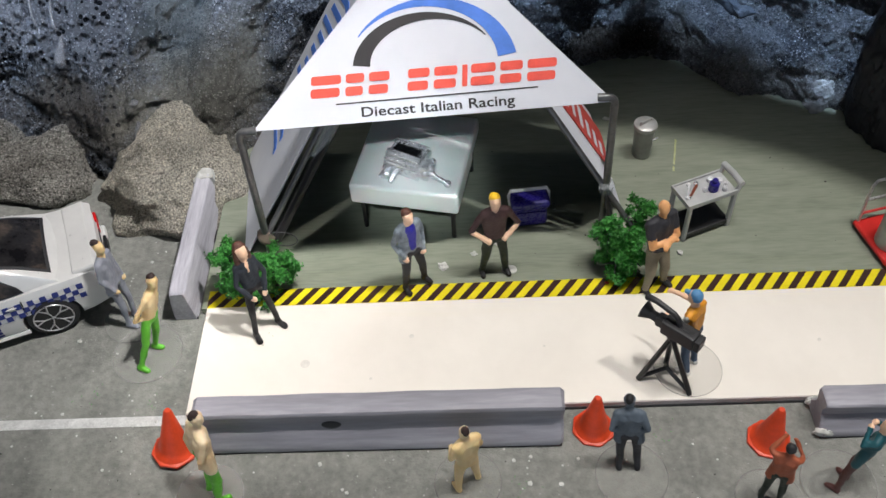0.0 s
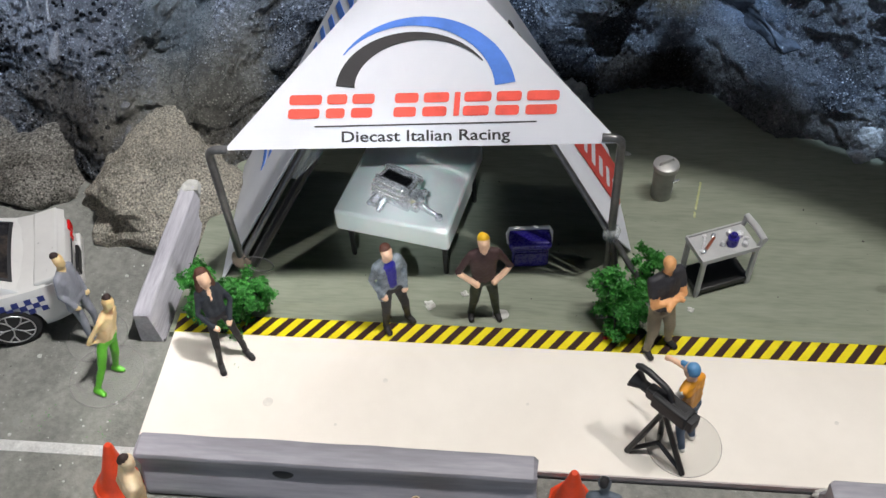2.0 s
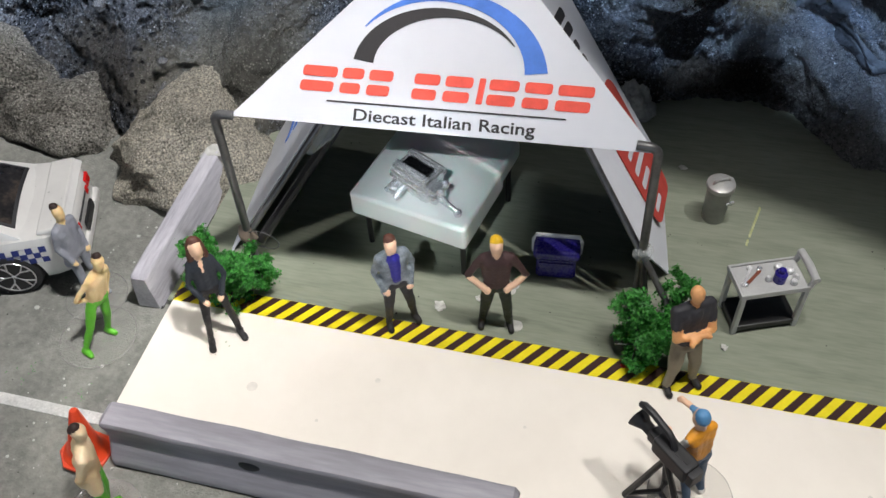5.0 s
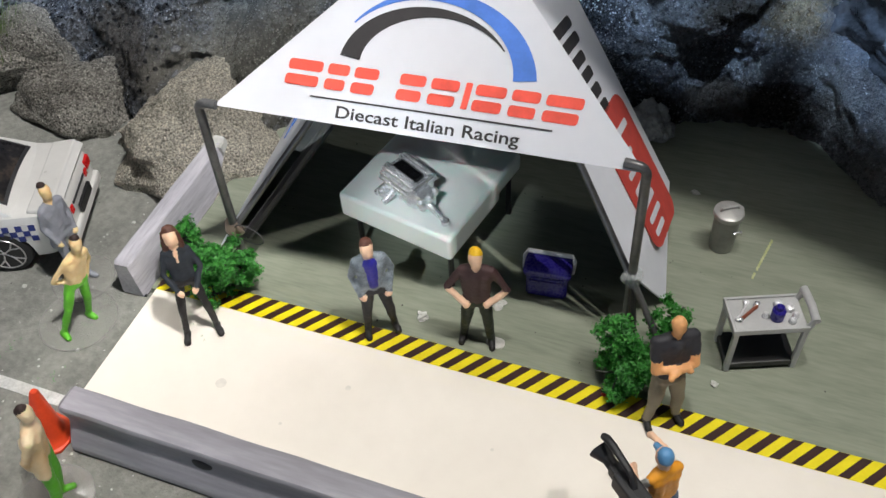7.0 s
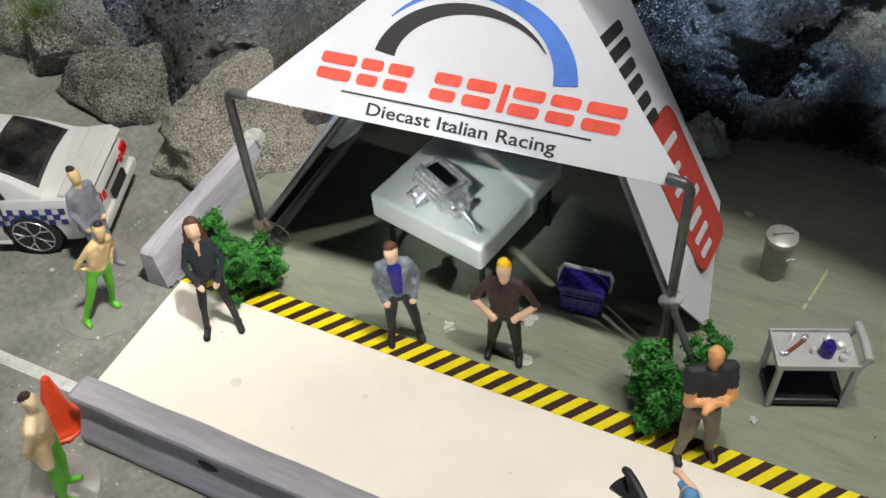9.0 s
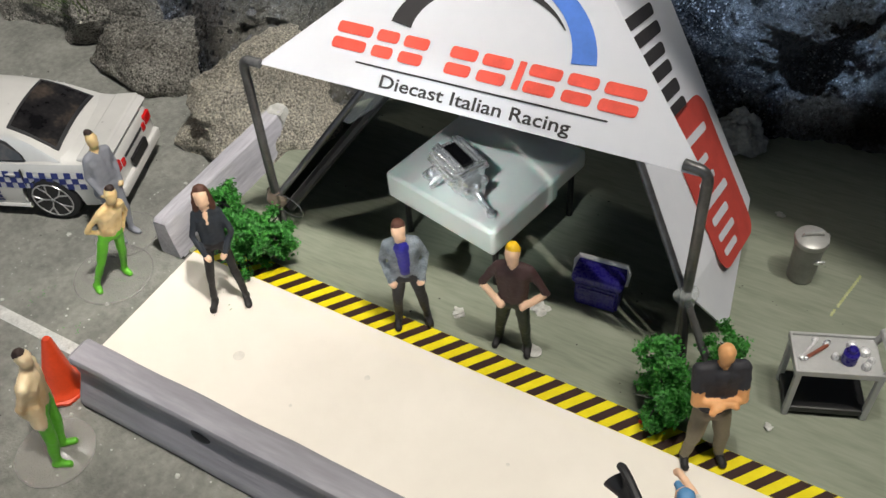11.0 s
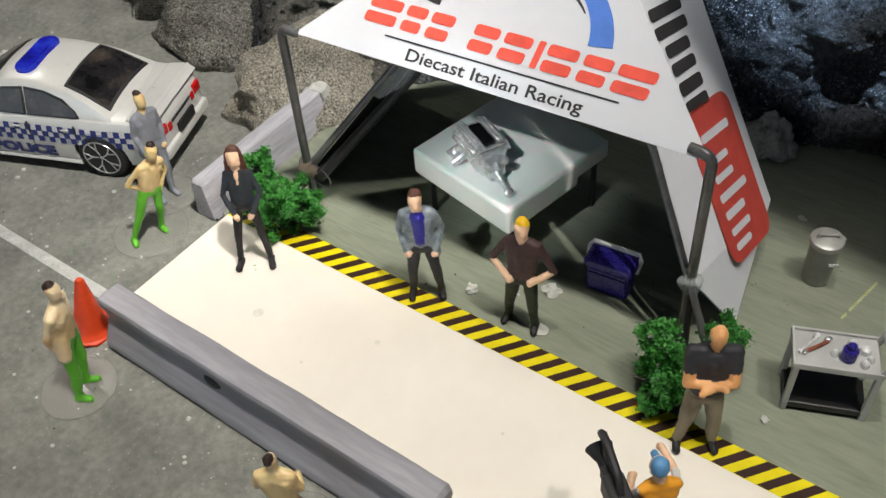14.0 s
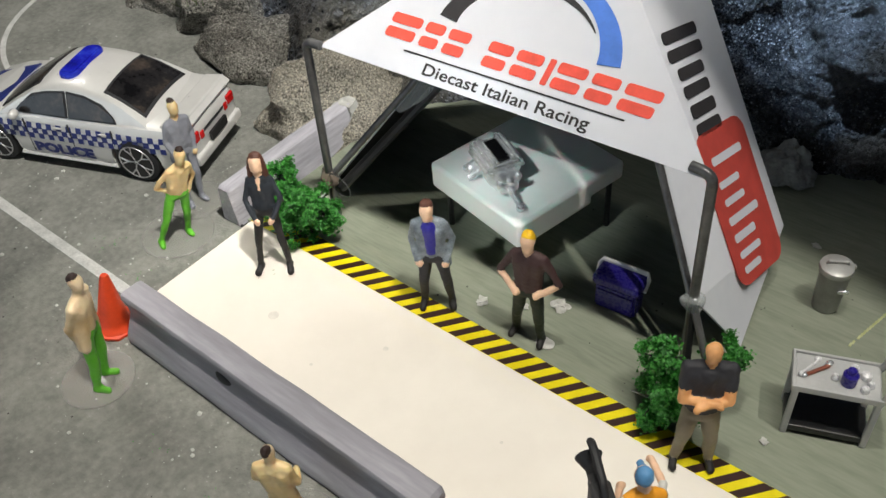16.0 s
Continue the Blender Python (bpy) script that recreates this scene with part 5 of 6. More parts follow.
def build_figurines():
    skin, orange_skin = paint("peach_paint", (0.84, 0.55, 0.37), 0.55), paint("orange_skin_paint", (0.8, 0.40, 0.16), 0.5)
    pale = material("translucent_cream", [(0.72, 0.5, 0.25), (0.88, 0.76, 0.55)], 0.9, 0.4, subsurface=0.4)
    sand = material("translucent_sand", [(0.8, 0.57, 0.26), (0.86, 0.66, 0.36)], 2, 0.4, subsurface=0.4)
    dark_hair, brown = paint("dark_hair_paint", (0.03, 0.015, 0.012), 0.6), paint("brown_hair_paint", (0.085, 0.03, 0.018), 0.6)
    navy = paint("navy_paint", (0.022, 0.028, 0.038), 0.65)
    black = paint("black_cloth_paint", (0.014, 0.013, 0.014), 0.6)
    denim = material("denim_grey_paint", [(0.10, 0.125, 0.15), (0.30, 0.34, 0.38)], 9, 0.6, fine=0.5)
    royal = paint("royal_blue_paint", (0.025, 0.022, 0.30), 0.5)
    plum = paint("plum_brown_paint", (0.055, 0.026, 0.026), 0.65)
    yellow = paint("yellow_paint", (0.80, 0.48, 0.01), 0.5)
    deep_green = paint("dark_green_paint", (0.014, 0.024, 0.016), 0.6)
    khaki = paint("khaki_paint", (0.25, 0.215, 0.15), 0.7)
    charcoal = paint("charcoal_paint", (0.028, 0.028, 0.034), 0.65)
    lime = paint("bright_green_paint", (0.13, 0.50, 0.03), 0.4)
    grey = paint("lavender_grey_plastic", (0.26, 0.27, 0.31), 0.4)
    steel = paint("blue_grey_paint", (0.10, 0.125, 0.155), 0.55)
    sky = paint("light_blue_paint", (0.10, 0.27, 0.50), 0.5)
    orange = paint("orange_paint", (0.72, 0.30, 0.02), 0.5)
    white = paint("off_white_paint", (0.72, 0.70, 0.66), 0.6)
    jeans = paint("blue_jeans_paint", (0.05, 0.09, 0.15), 0.6)
    rust = paint("rust_paint", (0.34, 0.085, 0.035), 0.55)
    teal = paint("teal_paint", (0.012, 0.09, 0.11), 0.5)
    maroon = paint("maroon_paint", (0.10, 0.035, 0.03), 0.5)
    disc = CLEAR_DISC

    figurine(1.4, -0.63, 0, 39, doll_shape(2.46, [(-0.11, 0), (0.11, 0)], [(-0.085, -0.085, 0.5), (0.085, -0.085, 0.5)], [(-0.185, -0.01, 0.62), (0.185, -0.01, 0.62)], long_hair=True, build=0.9, slim=0.7),
             [skin, brown, navy, black, black, navy], "painted miniature figurine in navy hoodie and black trousers", lean=(-0.07, 0.115))
    figurine(4.47, 0.46, 0.01, 35, doll_shape(2.4, [(-0.1, 0), (0.1, 0.0)], [(-0.13, -0.06, 0.48), (0.13, -0.05, 0.46)], [(-0.19, 0.03, 0.62), (0.19, 0.03, 0.62)], shirt=True, skirt=0.05, build=1.06, hip=0.47, head_tilt=-0.012),
             [skin, brown, denim, charcoal, black, royal], "painted miniature figurine in grey jacket over blue shirt", lean=(-0.02, -0.012))
    figurine(6.17, 0.79, -0.03, 14, doll_shape(2.42, [(-0.1, 0.02), (0.1, -0.02)], [(-0.1, -0.06, 0.5), (0.11, -0.06, 0.5)], [(-0.27, 0.0, 0.6), (0.28, 0.0, 0.59)], hip=0.45, build=1.08, forearm=0),
             [skin, yellow, plum, deep_green, black, plum], "painted miniature figurine with yellow hair and bent elbows", lean=(0.01, -0.012))
    figurine(9.53, 0.16, 0.01, 32, doll_shape(2.42, [(-0.1, 0), (0.1, 0.0)], [(0.08, -0.12, 0.63), (-0.06, -0.13, 0.61)], [(-0.17, -0.06, 0.6), (0.17, -0.06, 0.6)], build=1.26, bare_head=True, forearm=0, short=True, hip=0.43),
             [orange_skin, orange_skin, charcoal, khaki, black, black], "bald painted miniature figurine in dark shirt with crossed arms", lean=(-0.03, 0.11))
    figurine(9.9, -1.86, 0, -135, doll_shape(2.36, [(-0.07, 0), (0.07, 0.02)], [(-0.16, -0.3, 0.66), (0.1, -0.2, 0.6)], [(-0.18, -0.13, 0.67), (0.18, -0.06, 0.62)], cap=True, sleeve=5, forearm=0),
             [skin, sky, orange, jeans, white, white, disc], "painted miniature figurine with blue cap and orange vest on clear disc", disc=(0.66, 0.05, 0.0, 6), lean=(-0.09, 0.02))
    figurine(-1.1, -1.12, GROUND, 72, doll_shape(2.3, [(-0.12, 0), (0.12, 0.0)], [(-0.08, 0.03, 0.55), (0.14, 0.0, 0.52)], [(-0.24, 0.05, 0.62), (0.2, 0.03, 0.64)], hair_patch=True, slim=0.72),
             [sand, dark_hair, sand, lime, lime, sand, disc], "miniature figurine in sand shirt and bright green trousers", disc=(0.72, 0.1, 0.05, 6), lean=(0.28, 0.16), melt=6)
    figurine(-1.62, -0.12, GROUND, 80, doll_shape(2.4, [(-0.06, 0), (0.06, 0.0)], [(-0.13, -0.06, 0.5), (0.13, -0.04, 0.5)], [(-0.17, 0.02, 0.64), (0.17, 0.02, 0.64)], skirt=0.03, hair_patch=True, slim=0.72),
             [sand, dark_hair, grey, grey, grey, grey, disc], "lavender-grey plastic miniature figurine leaning towards the car", disc=(0.6, 0, 0, 6), lean=(-0.05, 0.08), melt=6)
    figurine(0.8, -4.22, GROUND, 125, doll_shape(2.5, [(-0.07, 0), (0.07, 0.0)], [(-0.1, 0.06, 0.52), (0.09, 0.05, 0.52)], [(-0.15, 0.06, 0.63), (0.15, 0.06, 0.63)], skirt=0.05, build=1.12, hair_patch=True),
             [pale, dark_hair, pale, lime, lime, pale, FROSTED_DISC], "translucent cream miniature figurine with green legs on clear disc", disc=(0.62, 0.05, 0.08, 6), lean=(0.06, 0.11), melt=6)
    figurine(5.48, -4.1, GROUND, -150, doll_shape(2.12, [(-0.1, 0), (0.1, 0.02)], [(-0.1, -0.14, 0.56), (0.1, -0.12, 0.58)], [(-0.18, 0.0, 0.62), (0.19, 0.0, 0.64)], build=1.15, hip=0.42, hair_patch=True),
             [pale, dark_hair, sand, sand, sand, sand, disc], "translucent sand-coloured miniature figurine on clear disc", disc=(0.62, 0, 0, 6), lean=(0.0, -0.04), melt=6)
    figurine(8.45, -3.9, GROUND, 176, doll_shape(2.18, [(-0.075, 0), (0.075, 0.0)], [(-0.13, -0.02, 0.52), (0.13, -0.02, 0.52)], [(-0.19, 0.05, 0.64), (0.19, 0.05, 0.64)], skirt=0.06, build=1.08, hair_patch=True),
             [steel, black, steel, charcoal, black, steel, disc], "blue-grey suited miniature figurine on clear disc", disc=(0.66, -0.05, 0.15, 6), lean=(-0.08, 0.1), melt=5)
    figurine(10.86, -4.6, GROUND, 160, doll_shape(1.85, [(-0.08, 0), (0.08, 0.0)], [(-0.06, -0.14, 0.9), (0.07, -0.14, 0.92)], [(-0.19, -0.06, 0.76), (0.2, -0.04, 0.8)], skirt=0.05, build=1.1),
             [rust, black, rust, deep_green, black, rust, disc], "rust-red miniature figurine with raised arms on clear disc", disc=(0.6, 0, 0, 6), lean=(0, 0.05), melt=5)
    figurine(12.17, -4.3, GROUND, -140, doll_shape(2.15, [(-0.08, 0), (0.08, 0.02)], [(-0.05, -0.1, 0.84), (0.05, -0.1, 0.85)], [(-0.19, -0.05, 0.72), (0.19, -0.05, 0.74)], skirt=0.06),
             [skin, charcoal, teal, maroon, maroon, teal, disc], "teal-coated miniature figurine with both arms raised to its face", disc=(0.66, 0, 0, 6), lean=(0.15, 0.0))


# ---- police car ----
CAR = [  # x, half width, underside, waistline, top
    (-3.02, 0.80, 0.50, 1.02, 1.05), (-2.96, 0.98, 0.38, 1.20, 1.25), (-2.85, 1.08, 0.32, 1.30, 1.36), (-2.5, 1.16, 0.28, 1.33, 1.42), (-1.8, 1.2, 0.25, 1.33, 1.43), (-0.5, 1.19, 0.24, 1.29, 1.34),
    (1.0, 1.19, 0.24, 1.25, 1.32), (1.6, 1.19, 0.25, 1.22, 1.32), (2.3, 1.16, 0.27, 1.12, 1.22), (2.8, 1.06, 0.3, 1.0, 1.08), (3.0, 0.92, 0.36, 0.88, 0.95), (3.08, 0.7, 0.42, 0.75, 0.8)]


def car_ring(x):
    w, zb, zw, zt = (interp(x, [(r[0], r[k]) for r in CAR]) for k in range(1, 5))
    half = [(0.0, zb), (0.8 * w, zb), (0.95 * w, zb + 0.07), (w, zb + 0.25), (w, 0.45 * zb + 0.55 * zw), (0.975 * w, zb + 0.8 * (zw - zb)), (0.91 * w, zw), (0.8 * w, zw + 0.55 * (zt - zw)), (0.45 * w, zt - 0.015), (0.0, zt)]
    return half


def car_side(x, z):
    """The body's half width at a station and height."""
    pts = car_ring(x)[2:7]
    return float(np.interp(z, [p[1] for p in pts], [p[0] for p in pts]))


def light_bar_shape():
    """A low pill with a raised spine and ribs across it."""
    bm = bmesh.new()
    for w, l, z0, z1 in ((0.23, 0.62, 1.97, 2.065), (0.21, 0.6, 2.065, 2.095), (0.15, 0.54, 2.095, 2.12)):
        prism(bm, round_rect(-0.12 - w, -0.12 + w, -0.01 - l, -0.01 + l, w * 0.9, n=7), lambda u, v: (u, v, z0), lambda u, v: (u, v, z1))
    for k in range(7):
        box(bm, -0.25, 0.01, -0.49 + 0.155 * k, -0.45 + 0.155 * k, 2.09, 2.135, 0.012, 1)
    return bm


def build_car():
    car = thing("police_car", -5.12, 0.13, GROUND, 201.7, "silver toy police sedan with blue checks and blue light bar", "car")
    bm = bmesh.new()
    xs = sorted(set([r[0] for r in CAR] + [-3.0 + 0.16 * k for k in range(38)]))
    rings = []
    for x in xs:
        half = car_ring(x)
        rings.append([bm.verts.new((x, y, z)) for y, z in half] + [bm.verts.new((x, -y, z)) for y, z in reversed(half[1:-1])])
    n = len(rings[0])
    for a, b in zip(rings, rings[1:]):
        for k in range(n):
            bm.faces.new((a[k], a[(k + 1) % n], b[(k + 1) % n], b[k]))
    bm.faces.new(list(reversed(rings[0]))), bm.faces.new(rings[-1])
    bmesh.ops.recalc_face_normals(bm, faces=bm.faces)
    shell = bpy.data.meshes.new("shell")
    bm.to_mesh(shell)
    bm.free()
    tmp = new("tmp", shell)
    cutters = []
    for x in (-1.7, 1.88):
        cb = bmesh.new()
        bmesh.ops.create_cone(cb, cap_ends=True, segments=32, radius1=0.6, radius2=0.6, depth=4, matrix=Matrix.Translation((x, 0, 0.5)) @ Matrix.Rotation(radians(90), 4, "X"))
        me = bpy.data.meshes.new("cut")
        cb.to_mesh(me)
        cb.free()
        c = new("cut", me)
        cutters.append(c)
        mod = tmp.modifiers.new("arch", "BOOLEAN")
        mod.object, mod.operation, mod.solver = c, "DIFFERENCE", "EXACT"
    cut = bpy.data.meshes.new_from_object(tmp.evaluated_get(bpy.context.evaluated_depsgraph_get()))
    for o in (tmp, *cutters):
        bpy.data.objects.remove(o)
    bm = bmesh.new()
    bm.from_mesh(cut)
    body = part("body", bm, CAR_SILVER, car, "silver painted body")
    part("underbody", box(bmesh.new(), -2.7, 2.7, -0.8, 0.8, 0.18, 0.9, 0.05), BLACK, car)
    # cabin: a lofted shell in body colour, glass and frames laid on it
    crown = [(-2.45, 1.3), (-2.2, 1.43), (-1.9, 1.6), (-1.5, 1.82), (-1.15, 1.95), (-0.6, 2.04), (-0.1, 2.06), (0.3, 2.02), (0.6, 1.92), (1.2, 1.6), (1.75, 1.28)]
    side = lambda z: 1.07 - 0.4 * (z - 1.28)
    top_z = lambda x, y: interp(x, crown) - 0.07 * (y / 0.75) ** 2
    bm = bmesh.new()
    rings = []
    for k in range(43):
        x = -2.45 + 4.2 * k / 42
        zt = interp(x, crown)
        zs = max(1.2, zt - 0.2)
        ys = side(zs)
        half = [(1.1, 1.15), (side(1.28), 1.24 if zt > 1.5 else 1.2), (ys, zs), (ys - 0.035, zs + 0.07), (ys - 0.11, top_z(x, ys - 0.11) - 0.015), (ys * 0.6, top_z(x, ys * 0.6)), (0.0, zt)]
        rings.append([bm.verts.new((x, y, z)) for y, z in half] + [bm.verts.new((x, -y, z)) for y, z in reversed(half[:-1])])
    n = len(rings[0])
    for p, q in zip(rings, rings[1:]):
        for k in range(n - 1):
            bm.faces.new((p[k], p[k + 1], q[k + 1], q[k]))
    bm.faces.new(list(reversed(rings[0]))), bm.faces.new(rings[-1])
    bmesh.ops.recalc_face_normals(bm, faces=bm.faces)
    part("roof", bm, CAR_SILVER, car, "silver painted roof and pillars")

    def laid(name, x0, x1, w0, w1, mat, lift, label):
        """A pane following the crowned roof from x0 to x1."""
        q = bmesh.new()
        rows = []
        for i in range(9):
            x, w = x0 + (x1 - x0) * i / 8, w0 + (w1 - w0) * i / 8
            rows.append([q.verts.new((x, w * (m / 4 - 1), top_z(x, w * (m / 4 - 1)) + lift)) for m in range(9)])
        for p, r in zip(rows, rows[1:]):
            for m in range(8):
                q.faces.new((p[m], p[m + 1], r[m + 1], r[m]))
        bmesh.ops.recalc_face_normals(q, faces=q.faces)
        bmesh.ops.solidify(q, geom=q.faces[:], thickness=0.02)
        return part(name, q, mat, car, label)

    laid("window_frame", -2.02, -1.1, 0.83, 0.74, BLACK_SATIN, 0.014, "black rear window seal")
    laid("rear_window", -1.96, -1.16, 0.77, 0.68, CAR_GLASS, 0.024, "dark tinted rear window")
    laid("window_frame", 0.5, 1.62, 0.72, 0.9, BLACK_SATIN, 0.014, "black windscreen seal")
    laid("windscreen", 0.55, 1.56, 0.67, 0.85, CAR_GLASS, 0.024, "dark tinted windscreen")
    for s in (-1, 1):
        for name, mat, lift, grow in (("window_frame", BLACK_SATIN, 0.012, 0.035), ("side_window", CAR_GLASS, 0.022, 0.0)):
            for pts in ([(1.12, 1.36), (0.95, 1.52), (0.62, 1.7), (0.3, 1.79), (-0.16, 1.83), (-0.16, 1.36)], [(-0.26, 1.36), (-0.26, 1.83), (-0.7, 1.79), (-1.05, 1.66), (-1.3, 1.5), (-1.36, 1.38)]):
                cx, cz = sum(p[0] for p in pts) / len(pts), sum(p[1] for p in pts) / len(pts)
                pts = [(x + grow * (1 if x > cx else -1), z + grow * (1 if z > cz else -1)) for x, z in pts]
                part(name, prism(bmesh.new(), pts, lambda u, v: (u, s * (side(v) - 0.03), v), lambda u, v: (u, s * (side(v) + lift), v)), mat, car, smooth=False)
        m = ball(bmesh.new(), (1.02, s * 1.24, 1.38), (0.1, 0.14, 0.1))
        part("wing_mirror", m, CAR_SILVER, car)
        for x, w in ((0.9, 0.02), (-0.22, 0.02), (-1.28, 0.02)):
            part("door_gap", box(bmesh.new(), x - 0.008, x + 0.008, s * 1.17 - 0.02, s * 1.17 + 0.025, 0.42, 1.24), GAP, car)
        for x in (0.05, -1.05):
            part("door_handle", ball(bmesh.new(), (x, s * 1.185, 1.12), (0.12, 0.025, 0.025), 8, 6), CAR_SILVER, car)
        part("side_skirt", tube(bmesh.new(), [(1.3, s * 1.14, 0.3), (-1.15, s * 1.14, 0.3)], 0.06, 6), CAR_SILVER, car)
        # tail lamps
        for y0, y1, z0, z1 in ((0.62, 0.9, 0.92, 1.14), (0.45, 0.6, 0.88, 1.06)):
            part("tail_lamp", box(bmesh.new(), -3.04, -2.88, s * y0 if s > 0 else -y1, s * y1 if s > 0 else -y0, z0, z1, 0.03), LAMP_RED, car, "red tail lamp")
        part("headlamp", ball(bmesh.new(), (2.88, s * 0.72, 0.86), (0.14, 0.22, 0.1)), SILVER, car)
    # raised specks in the thick paint of the roof and the window surround
    rnd = random.Random(5)
    specks = bmesh.new()
    for k in range(26):
        x, y = rnd.uniform(-2.4, 0.5), rnd.uniform(-0.78, 0.78)
        if abs(y) < 0.72 and -2.0 < x < -1.1:
            y = math.copysign(0.86, y)
        ball(specks, (x, y, top_z(x, y) + 0.004), rnd.uniform(0.008, 0.016), 6, 4)
    part("paint_specks", specks, CAR_SILVER, car, "small raised paint specks")
    lid = bmesh.new()
    box(lid, -3.0, -2.5, -1.0, 1.0, 1.3, 1.47, 0.05, 3)
    for v in lid.verts:
        if v.co.z > 1.36:
            v.co.z += 0.06 * (-2.5 - v.co.x) / 0.5 - 0.05 * (v.co.y) ** 2
            v.co.x += 0.12 * (v.co.y) ** 2
    part("boot_lid", lid, CAR_SILVER, car, "silver spoiler lip")
    part("boot_gap", tube(bmesh.new(), [(-2.48, -1.05, 1.32), (-2.5, -0.6, 1.425), (-2.5, 0.6, 1.425), (-2.48, 1.05, 1.32)], 0.014, 5), GAP, car)
    part("rear_bumper", box(bmesh.new(), -3.1, -2.85, -0.95, 0.95, 0.42, 0.66, 0.06), CAR_SILVER, car)
    part("boot_gap", box(bmesh.new(), -3.035, -3.0, -0.42, 0.42, 1.0, 1.05), GAP, car)
    part("number_plate", box(bmesh.new(), -3.12, -3.05, -0.34, 0.34, 0.68, 0.9, 0.02), BLACK, car, "black number plate")
    part("bonnet_panel", prism(bmesh.new(), [(1.75, -0.75), (2.85, -0.6), (2.85, 0.6), (1.75, 0.75)], lambda u, v: (u, v, interp(u, [(r[0], r[4]) for r in CAR]) - 0.03), lambda u, v: (u, v, interp(u, [(r[0], r[4]) for r in CAR]) + 0.012)), NAVY_DECAL, car, "navy bonnet decal")
    # light bar
    bar = part("light_bar", light_bar_shape(), BLUE_LENS, car, "translucent blue light bar")
    part("mount", box(bmesh.new(), -0.2, 0.0, -0.25, 0.25, 1.95, 2.0), BLACK, bar)
    # wheels
    tyre = mesh_of(tube(bmesh.new(), [(0, y, 0) for y in (-0.18, -0.16, -0.1, 0.1, 0.16, 0.18)], [0.36, 0.43, 0.455, 0.455, 0.43, 0.36], 32), "tyre", TYRE)
    rim_bm = tube(bmesh.new(), [(0, 0.1, 0), (0, 0.181, 0), (0, 0.185, 0)], [0.34, 0.35, 0.33], 28)
    rim = mesh_of(rim_bm, "rim", BLACK)
    sb = bmesh.new()
    for k in range(5):
        a = 2 * math.pi * k / 5
        fork = (0.17 * math.cos(a), 0.19, 0.17 * math.sin(a))
        tube(sb, [(0.05 * math.cos(a), 0.175, 0.05 * math.sin(a)), fork], [0.016, 0.014], 6)
        for d in (-0.24, 0.24):
            tube(sb, [fork, (0.33 * math.cos(a + d), 0.195, 0.33 * math.sin(a + d))], [0.015, 0.013], 6)
    tube(sb, [(0.338 * math.cos(2 * math.pi * k / 32), 0.19, 0.338 * math.sin(2 * math.pi * k / 32)) for k in range(33)], 0.013, 6)
    ball(sb, (0, 0.17, 0), (0.05, 0.03, 0.05), 10, 6)
    spokes = mesh_of(sb, "spokes", SILVER)
    for x in (-1.7, 1.88):
        for s in (-1, 1):
            w = new("wheel", tyre)
            w.parent = car
            w.matrix_local = pose(x * CM, s * 1.03 * CM, 0.53 * CM, 0, 0, 0 if s > 0 else 180) @ Matrix.Diagonal((1.165, 1, 1.165, 1))
            for nm, m in (("rim", rim), ("spokes", spokes)):
                o = new(nm, m)
                o.parent = w
    # side decals
    strip = bmesh.new()
    cols = [(-2.5 + 0.125 * k) for k in range(36)]
    lo, hi = [], []
    for x in cols + [cols[-1] + 0.125]:
        z = 1.0 - 0.012 * (x + 2.4)
        lo.append(strip.verts.new((x, car_side(x, z - 0.18) + 0.006, z - 0.18))), hi.append(strip.verts.new((x, car_side(x, z + 0.18) + 0.006, z + 0.18)))
    for k in range(len(cols)):
        strip.faces.new((lo[k], lo[k + 1], hi[k + 1], hi[k]))
    bmesh.ops.solidify(strip, geom=strip.faces[:], thickness=-0.004)
    part("decal_strip", strip, WHITE_PLASTIC, car, "white decal strip")
    for k, x in enumerate(cols):
        for r in range(3):
            if (k + r) % 2:
                continue
            zc = 1.0 - 0.012 * (x + 2.4)
            z0, z1 = zc - 0.18 + 0.12 * r, zc - 0.06 + 0.12 * r
            q = bmesh.new()
            vs = [(x, z0), (x + 0.125, z0), (x + 0.125, z1), (x, z1)]
            prism(q, vs, lambda u, v: (u, car_side(u, v) + 0.002, v), lambda u, v: (u, car_side(u, v) + 0.014, v))
            part("decal_square", q, NAVY_DECAL, car, smooth=False)
    lettering("POLICE", 0.34, "lettering", NAVY_DECAL, car, lambda x, y, h: (0.82 - x, car_side(0.82 - x, 0.455 + y) + 0.026, 0.455 + y), "navy printed word", 1.5, 0.022)


# ---- small clutter ----
def pebble(bm, x, y, z, r, seed):
    n0 = len(bm.verts)
    bmesh.ops.create_icosphere(bm, subdivisions=1, radius=r, matrix=Matrix.Translation((x, y, z)))
    bm.verts.ensure_lookup_table()
    for v in bm.verts[n0:]:
        d = v.co - Vector((x, y, z))
        d *= 1 + 0.5 * noise.noise(v.co * 9 + Vector((seed, 0, 0)))
        d.z *= 0.6
        v.co = Vector((x, y, z)) + d


def crumb(x, y, z, r, seed, label, mat, name="plaster_crumb", category="crumb"):
    bm = bmesh.new()
    rnd = random.Random(seed)
    bmesh.ops.create_icosphere(bm, subdivisions=3, radius=1)
    for v in bm.verts:
        n = v.co.normalized()
        q = r * (0.75 + 0.55 * noise.noise(n * 1.7 + Vector((seed, 0, 0))) + 0.3 * noise.noise(n * 4.5 + Vector((0, seed, 0))))
        v.co = Vector((n.x * q, n.y * q * 0.85, max(-0.01, n.z * q * 0.4)))
    return tagged(part(name, bm, mat, at=(x, y, z)), label, category, "white crumbs on the board")


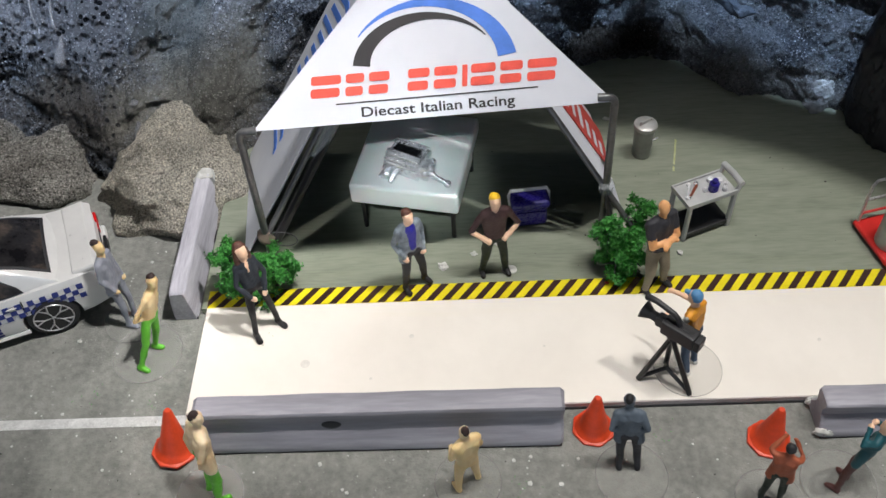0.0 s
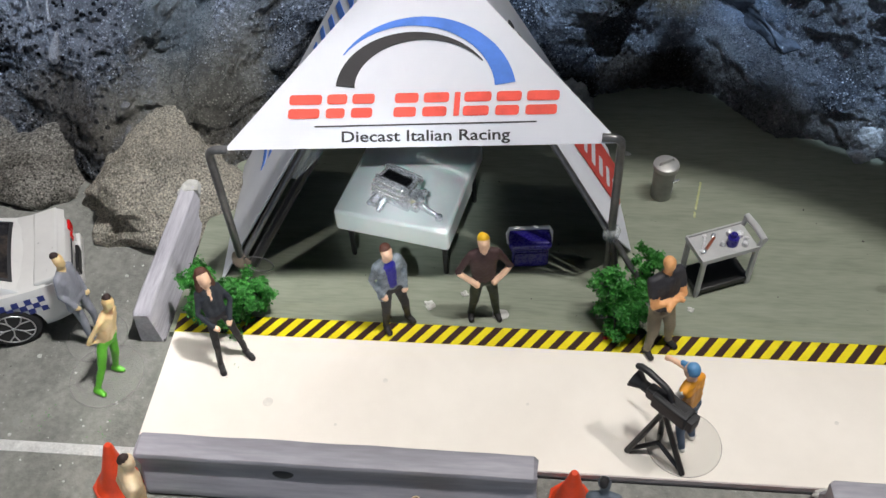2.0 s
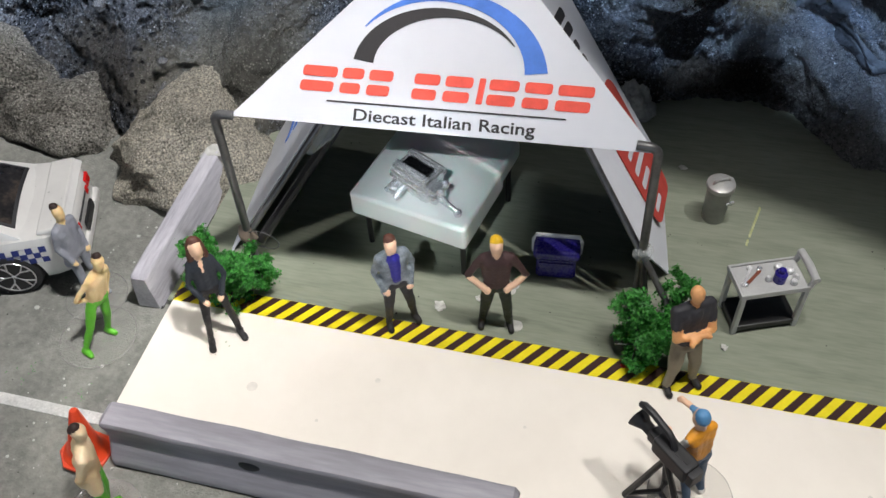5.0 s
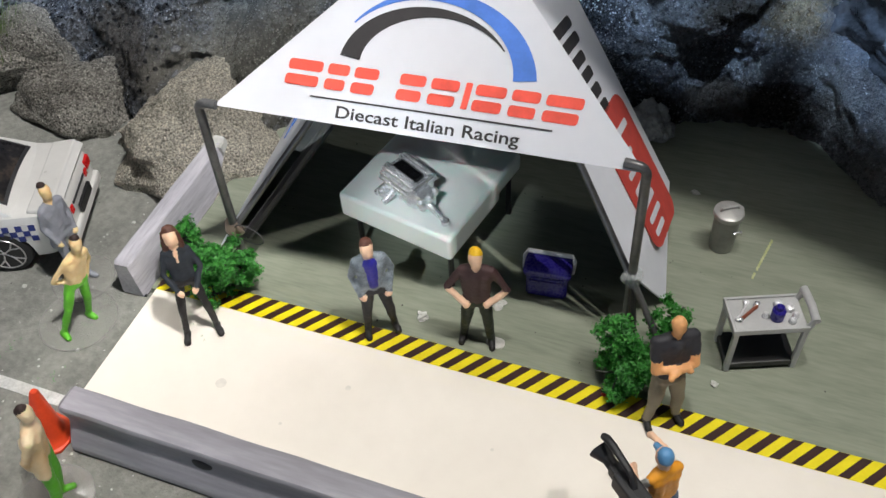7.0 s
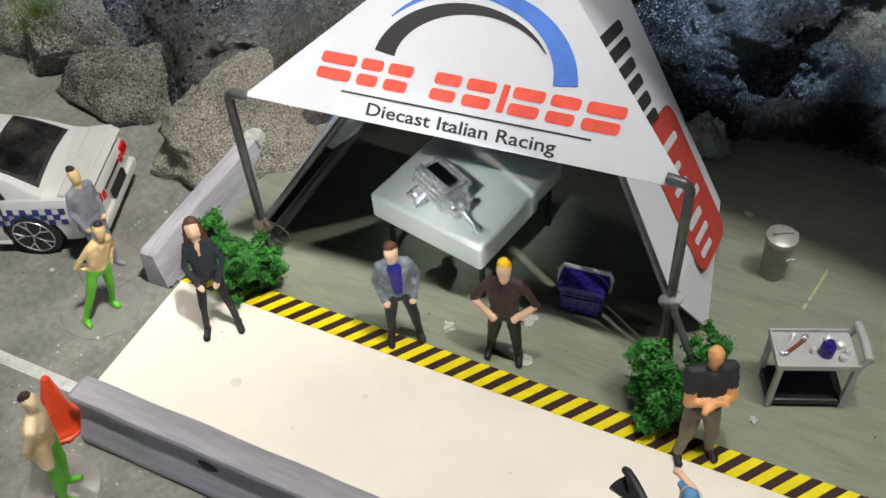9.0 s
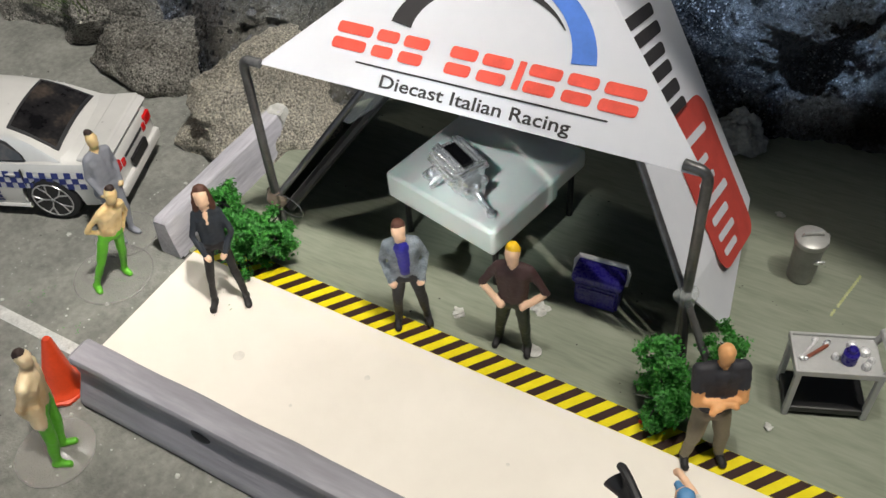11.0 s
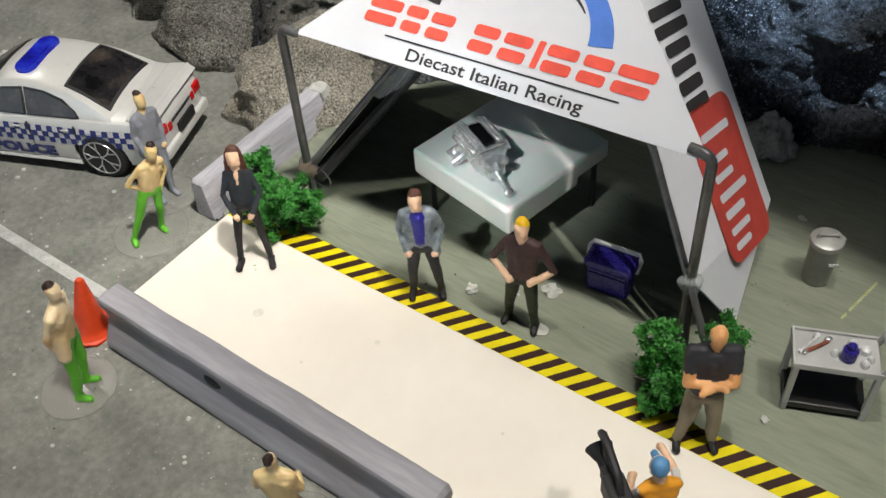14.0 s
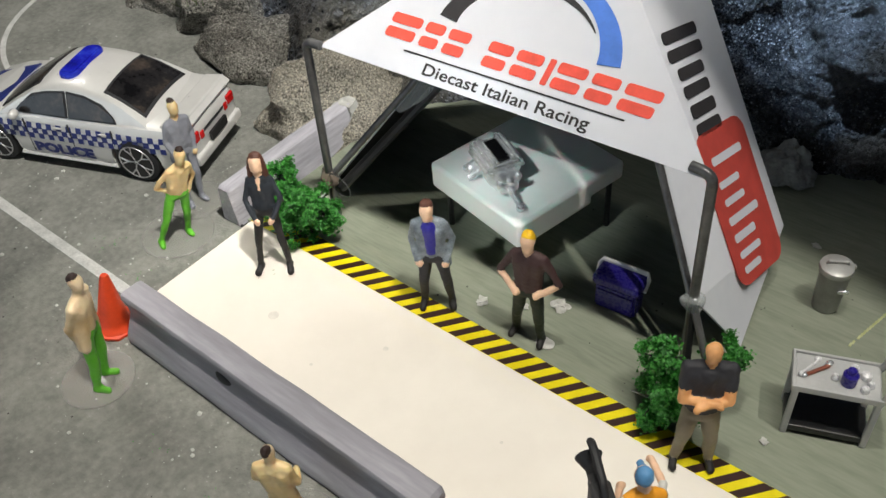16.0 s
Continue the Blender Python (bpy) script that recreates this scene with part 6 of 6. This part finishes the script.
def build_clutter():
    crumb(5.06, 0.93, 0.0, 0.15, 3, "white crumb of plaster on the green board", CRUMB)
    crumb(6.25, 1.65, 0.0, 0.2, 5, "white crumbs of plaster on the green board", CRUMB)
    crumb(5.75, 1.27, 0.0, 0.09, 8, "small white crumb of plaster on the green board", CRUMB)
    crumb(9.18, 5.55, 0.0, 0.1, 13, "pale stone crumb on the green board", CRUMB)
    crumb(10.25, 1.1, 0.0, 0.08, 17, "pale stone crumb on the green board", CRUMB)
    crumb(8.55, 0.32, 0.0, 0.07, 23, "small crimson crumb below the bush", RED_PLASTIC)
    bm = bmesh.new()
    pts = [(0.17 * math.cos(a) * (1 + 0.25 * noise.noise(Vector((a, 3, 1)))), 0.13 * math.sin(a) * (1 + 0.25 * noise.noise(Vector((a, 7, 2))))) for a in [2 * math.pi * k / 18 for k in range(18)]]
    prism(bm, pts, lambda u, v: (u, v, -0.02), lambda u, v: (u, v, 0.012))
    tagged(part("glue_patch", bm, CRUMB, at=(6.5, 0.8, -0.02)), "whitish dried glue patch on the board", "glue patch")
    rnd = random.Random(11)
    bm = bmesh.new()
    for k in range(620):
        x, y = rnd.uniform(-11, 14), rnd.uniform(-6, 3.2)
        if x > -0.2 and y > -3.4:
            continue
        pebble(bm, x, y, GROUND + 0.01, rnd.choice((0.009, 0.012, 0.016, 0.02, 0.028, 0.045)) * rnd.uniform(0.7, 1.2), k)
    tagged(part("grit", bm, CRUMB), "scattered pale grit on the asphalt", "grit", kind="stuff")
    bm = bmesh.new()
    for k in range(150):
        x, y = rnd.uniform(-11, 14), rnd.uniform(-6, 3.2)
        if x > -0.2 and y > -3.4:
            x, y = rnd.uniform(0.1, 14), rnd.uniform(0.6, 5)
        z = 0.0 if (y < 0.5 and y > -2.5 and x > 0) else (-0.03 if y > 0 and x > 0 else GROUND)
        pebble(bm, x, y, z + 0.006, rnd.uniform(0.008, 0.022), k + 500)
    tagged(part("grit", bm, DARK_CRUMB), "scattered dark specks of dirt", "grit", kind="stuff")
    bm = bmesh.new()
    for k in range(70):
        x, y = rnd.choice(((-0.7, -2.2), (1.3, -0.8), (4.0, -4.6), (-0.9, -0.9), (2.6, -4.4), (9.2, -3.2), (-2, -2), (6.5, -4.2)))
        x, y = x + rnd.gauss(0, 0.16), y + rnd.gauss(0, 0.14)
        z = 0.006 if (x > 0.1 and y > -2.5) else GROUND + 0.006
        a = rnd.uniform(0, 6.28)
        d = Vector((math.cos(a), math.sin(a), 0.3)) * rnd.uniform(0.02, 0.045)
        tube(bm, [(x, y, z), (x + d.x, y + d.y, z + d.z)], [0.006, 0.004], 4)
    tagged(part("fallen_leaves", bm, LEAF), "scattered green crumbs of foliage", "leaf litter", kind="stuff")
    # pale scratch on the board
    bm = bmesh.new()
    for k in range(14):
        s = k / 13
        x, y = 10.55 + 0.22 * s + 0.04 * noise.noise(Vector((k, 0, 0))), 3.68 + 1.0 * s
        if noise.noise(Vector((k * 0.7, 4, 0))) > -0.25:
            box(bm, x - 0.02, x + 0.02, y - 0.04, y + 0.05, -0.04, -0.024)
    tagged(part("trim", bm, SCRATCH), "pale yellowish scratch on the board", "scratch", kind="structure")
    # round stains on the card
    for x, y, r in ((2.25, -1.5, 0.1), (4.4, -0.9, 0.05), (7.1, -1.25, 0.03), (3.6, -1.9, 0.03), (12.6, -1.3, 0.04)):
        tagged(part("stain", lathe(bmesh.new(), [(r, -0.01), (r * 0.98, 0.003)], 20), STAIN, at=(x, y, 0)), "faint grey stain on the cream card", "stain")
    # grass tuft on the boulder
    vs, fs = [], []
    for k in range(420):
        a, q = rnd.uniform(0, 6.28), abs(rnd.gauss(0, 0.36))
        p = Vector((-7.1 + q * math.cos(a), 4.75 + q * math.sin(a), 1.0 - 0.3 * q))
        d = Vector((math.cos(a) * q * 0.7 + rnd.gauss(0, 0.1), math.sin(a) * q * 0.7 + rnd.gauss(0, 0.1), rnd.uniform(0.4, 0.85)))
        sd = Vector((-math.sin(a + k), math.cos(a + k), 0)) * 0.012
        i = len(vs)
        vs += [p - sd, p + sd, p + d]
        fs.append((i, i + 1, i + 2))
    me = bpy.data.meshes.new("grass")
    me.from_pydata([v * CM for v in vs], [], fs)
    me.materials.append(GRASS)
    tagged(new("grass", me), "green grass tuft among the boulders", "grass", kind="stuff")


build_setting()
build_rock_wall()
build_boulders()
build_barriers()
build_cones()
build_tent()
build_table()
build_engine()
build_cooler()
build_bin()
build_cart()
build_hand_truck()
build_film_camera()
build_bushes()
build_figurines()
build_car()
build_clutter()
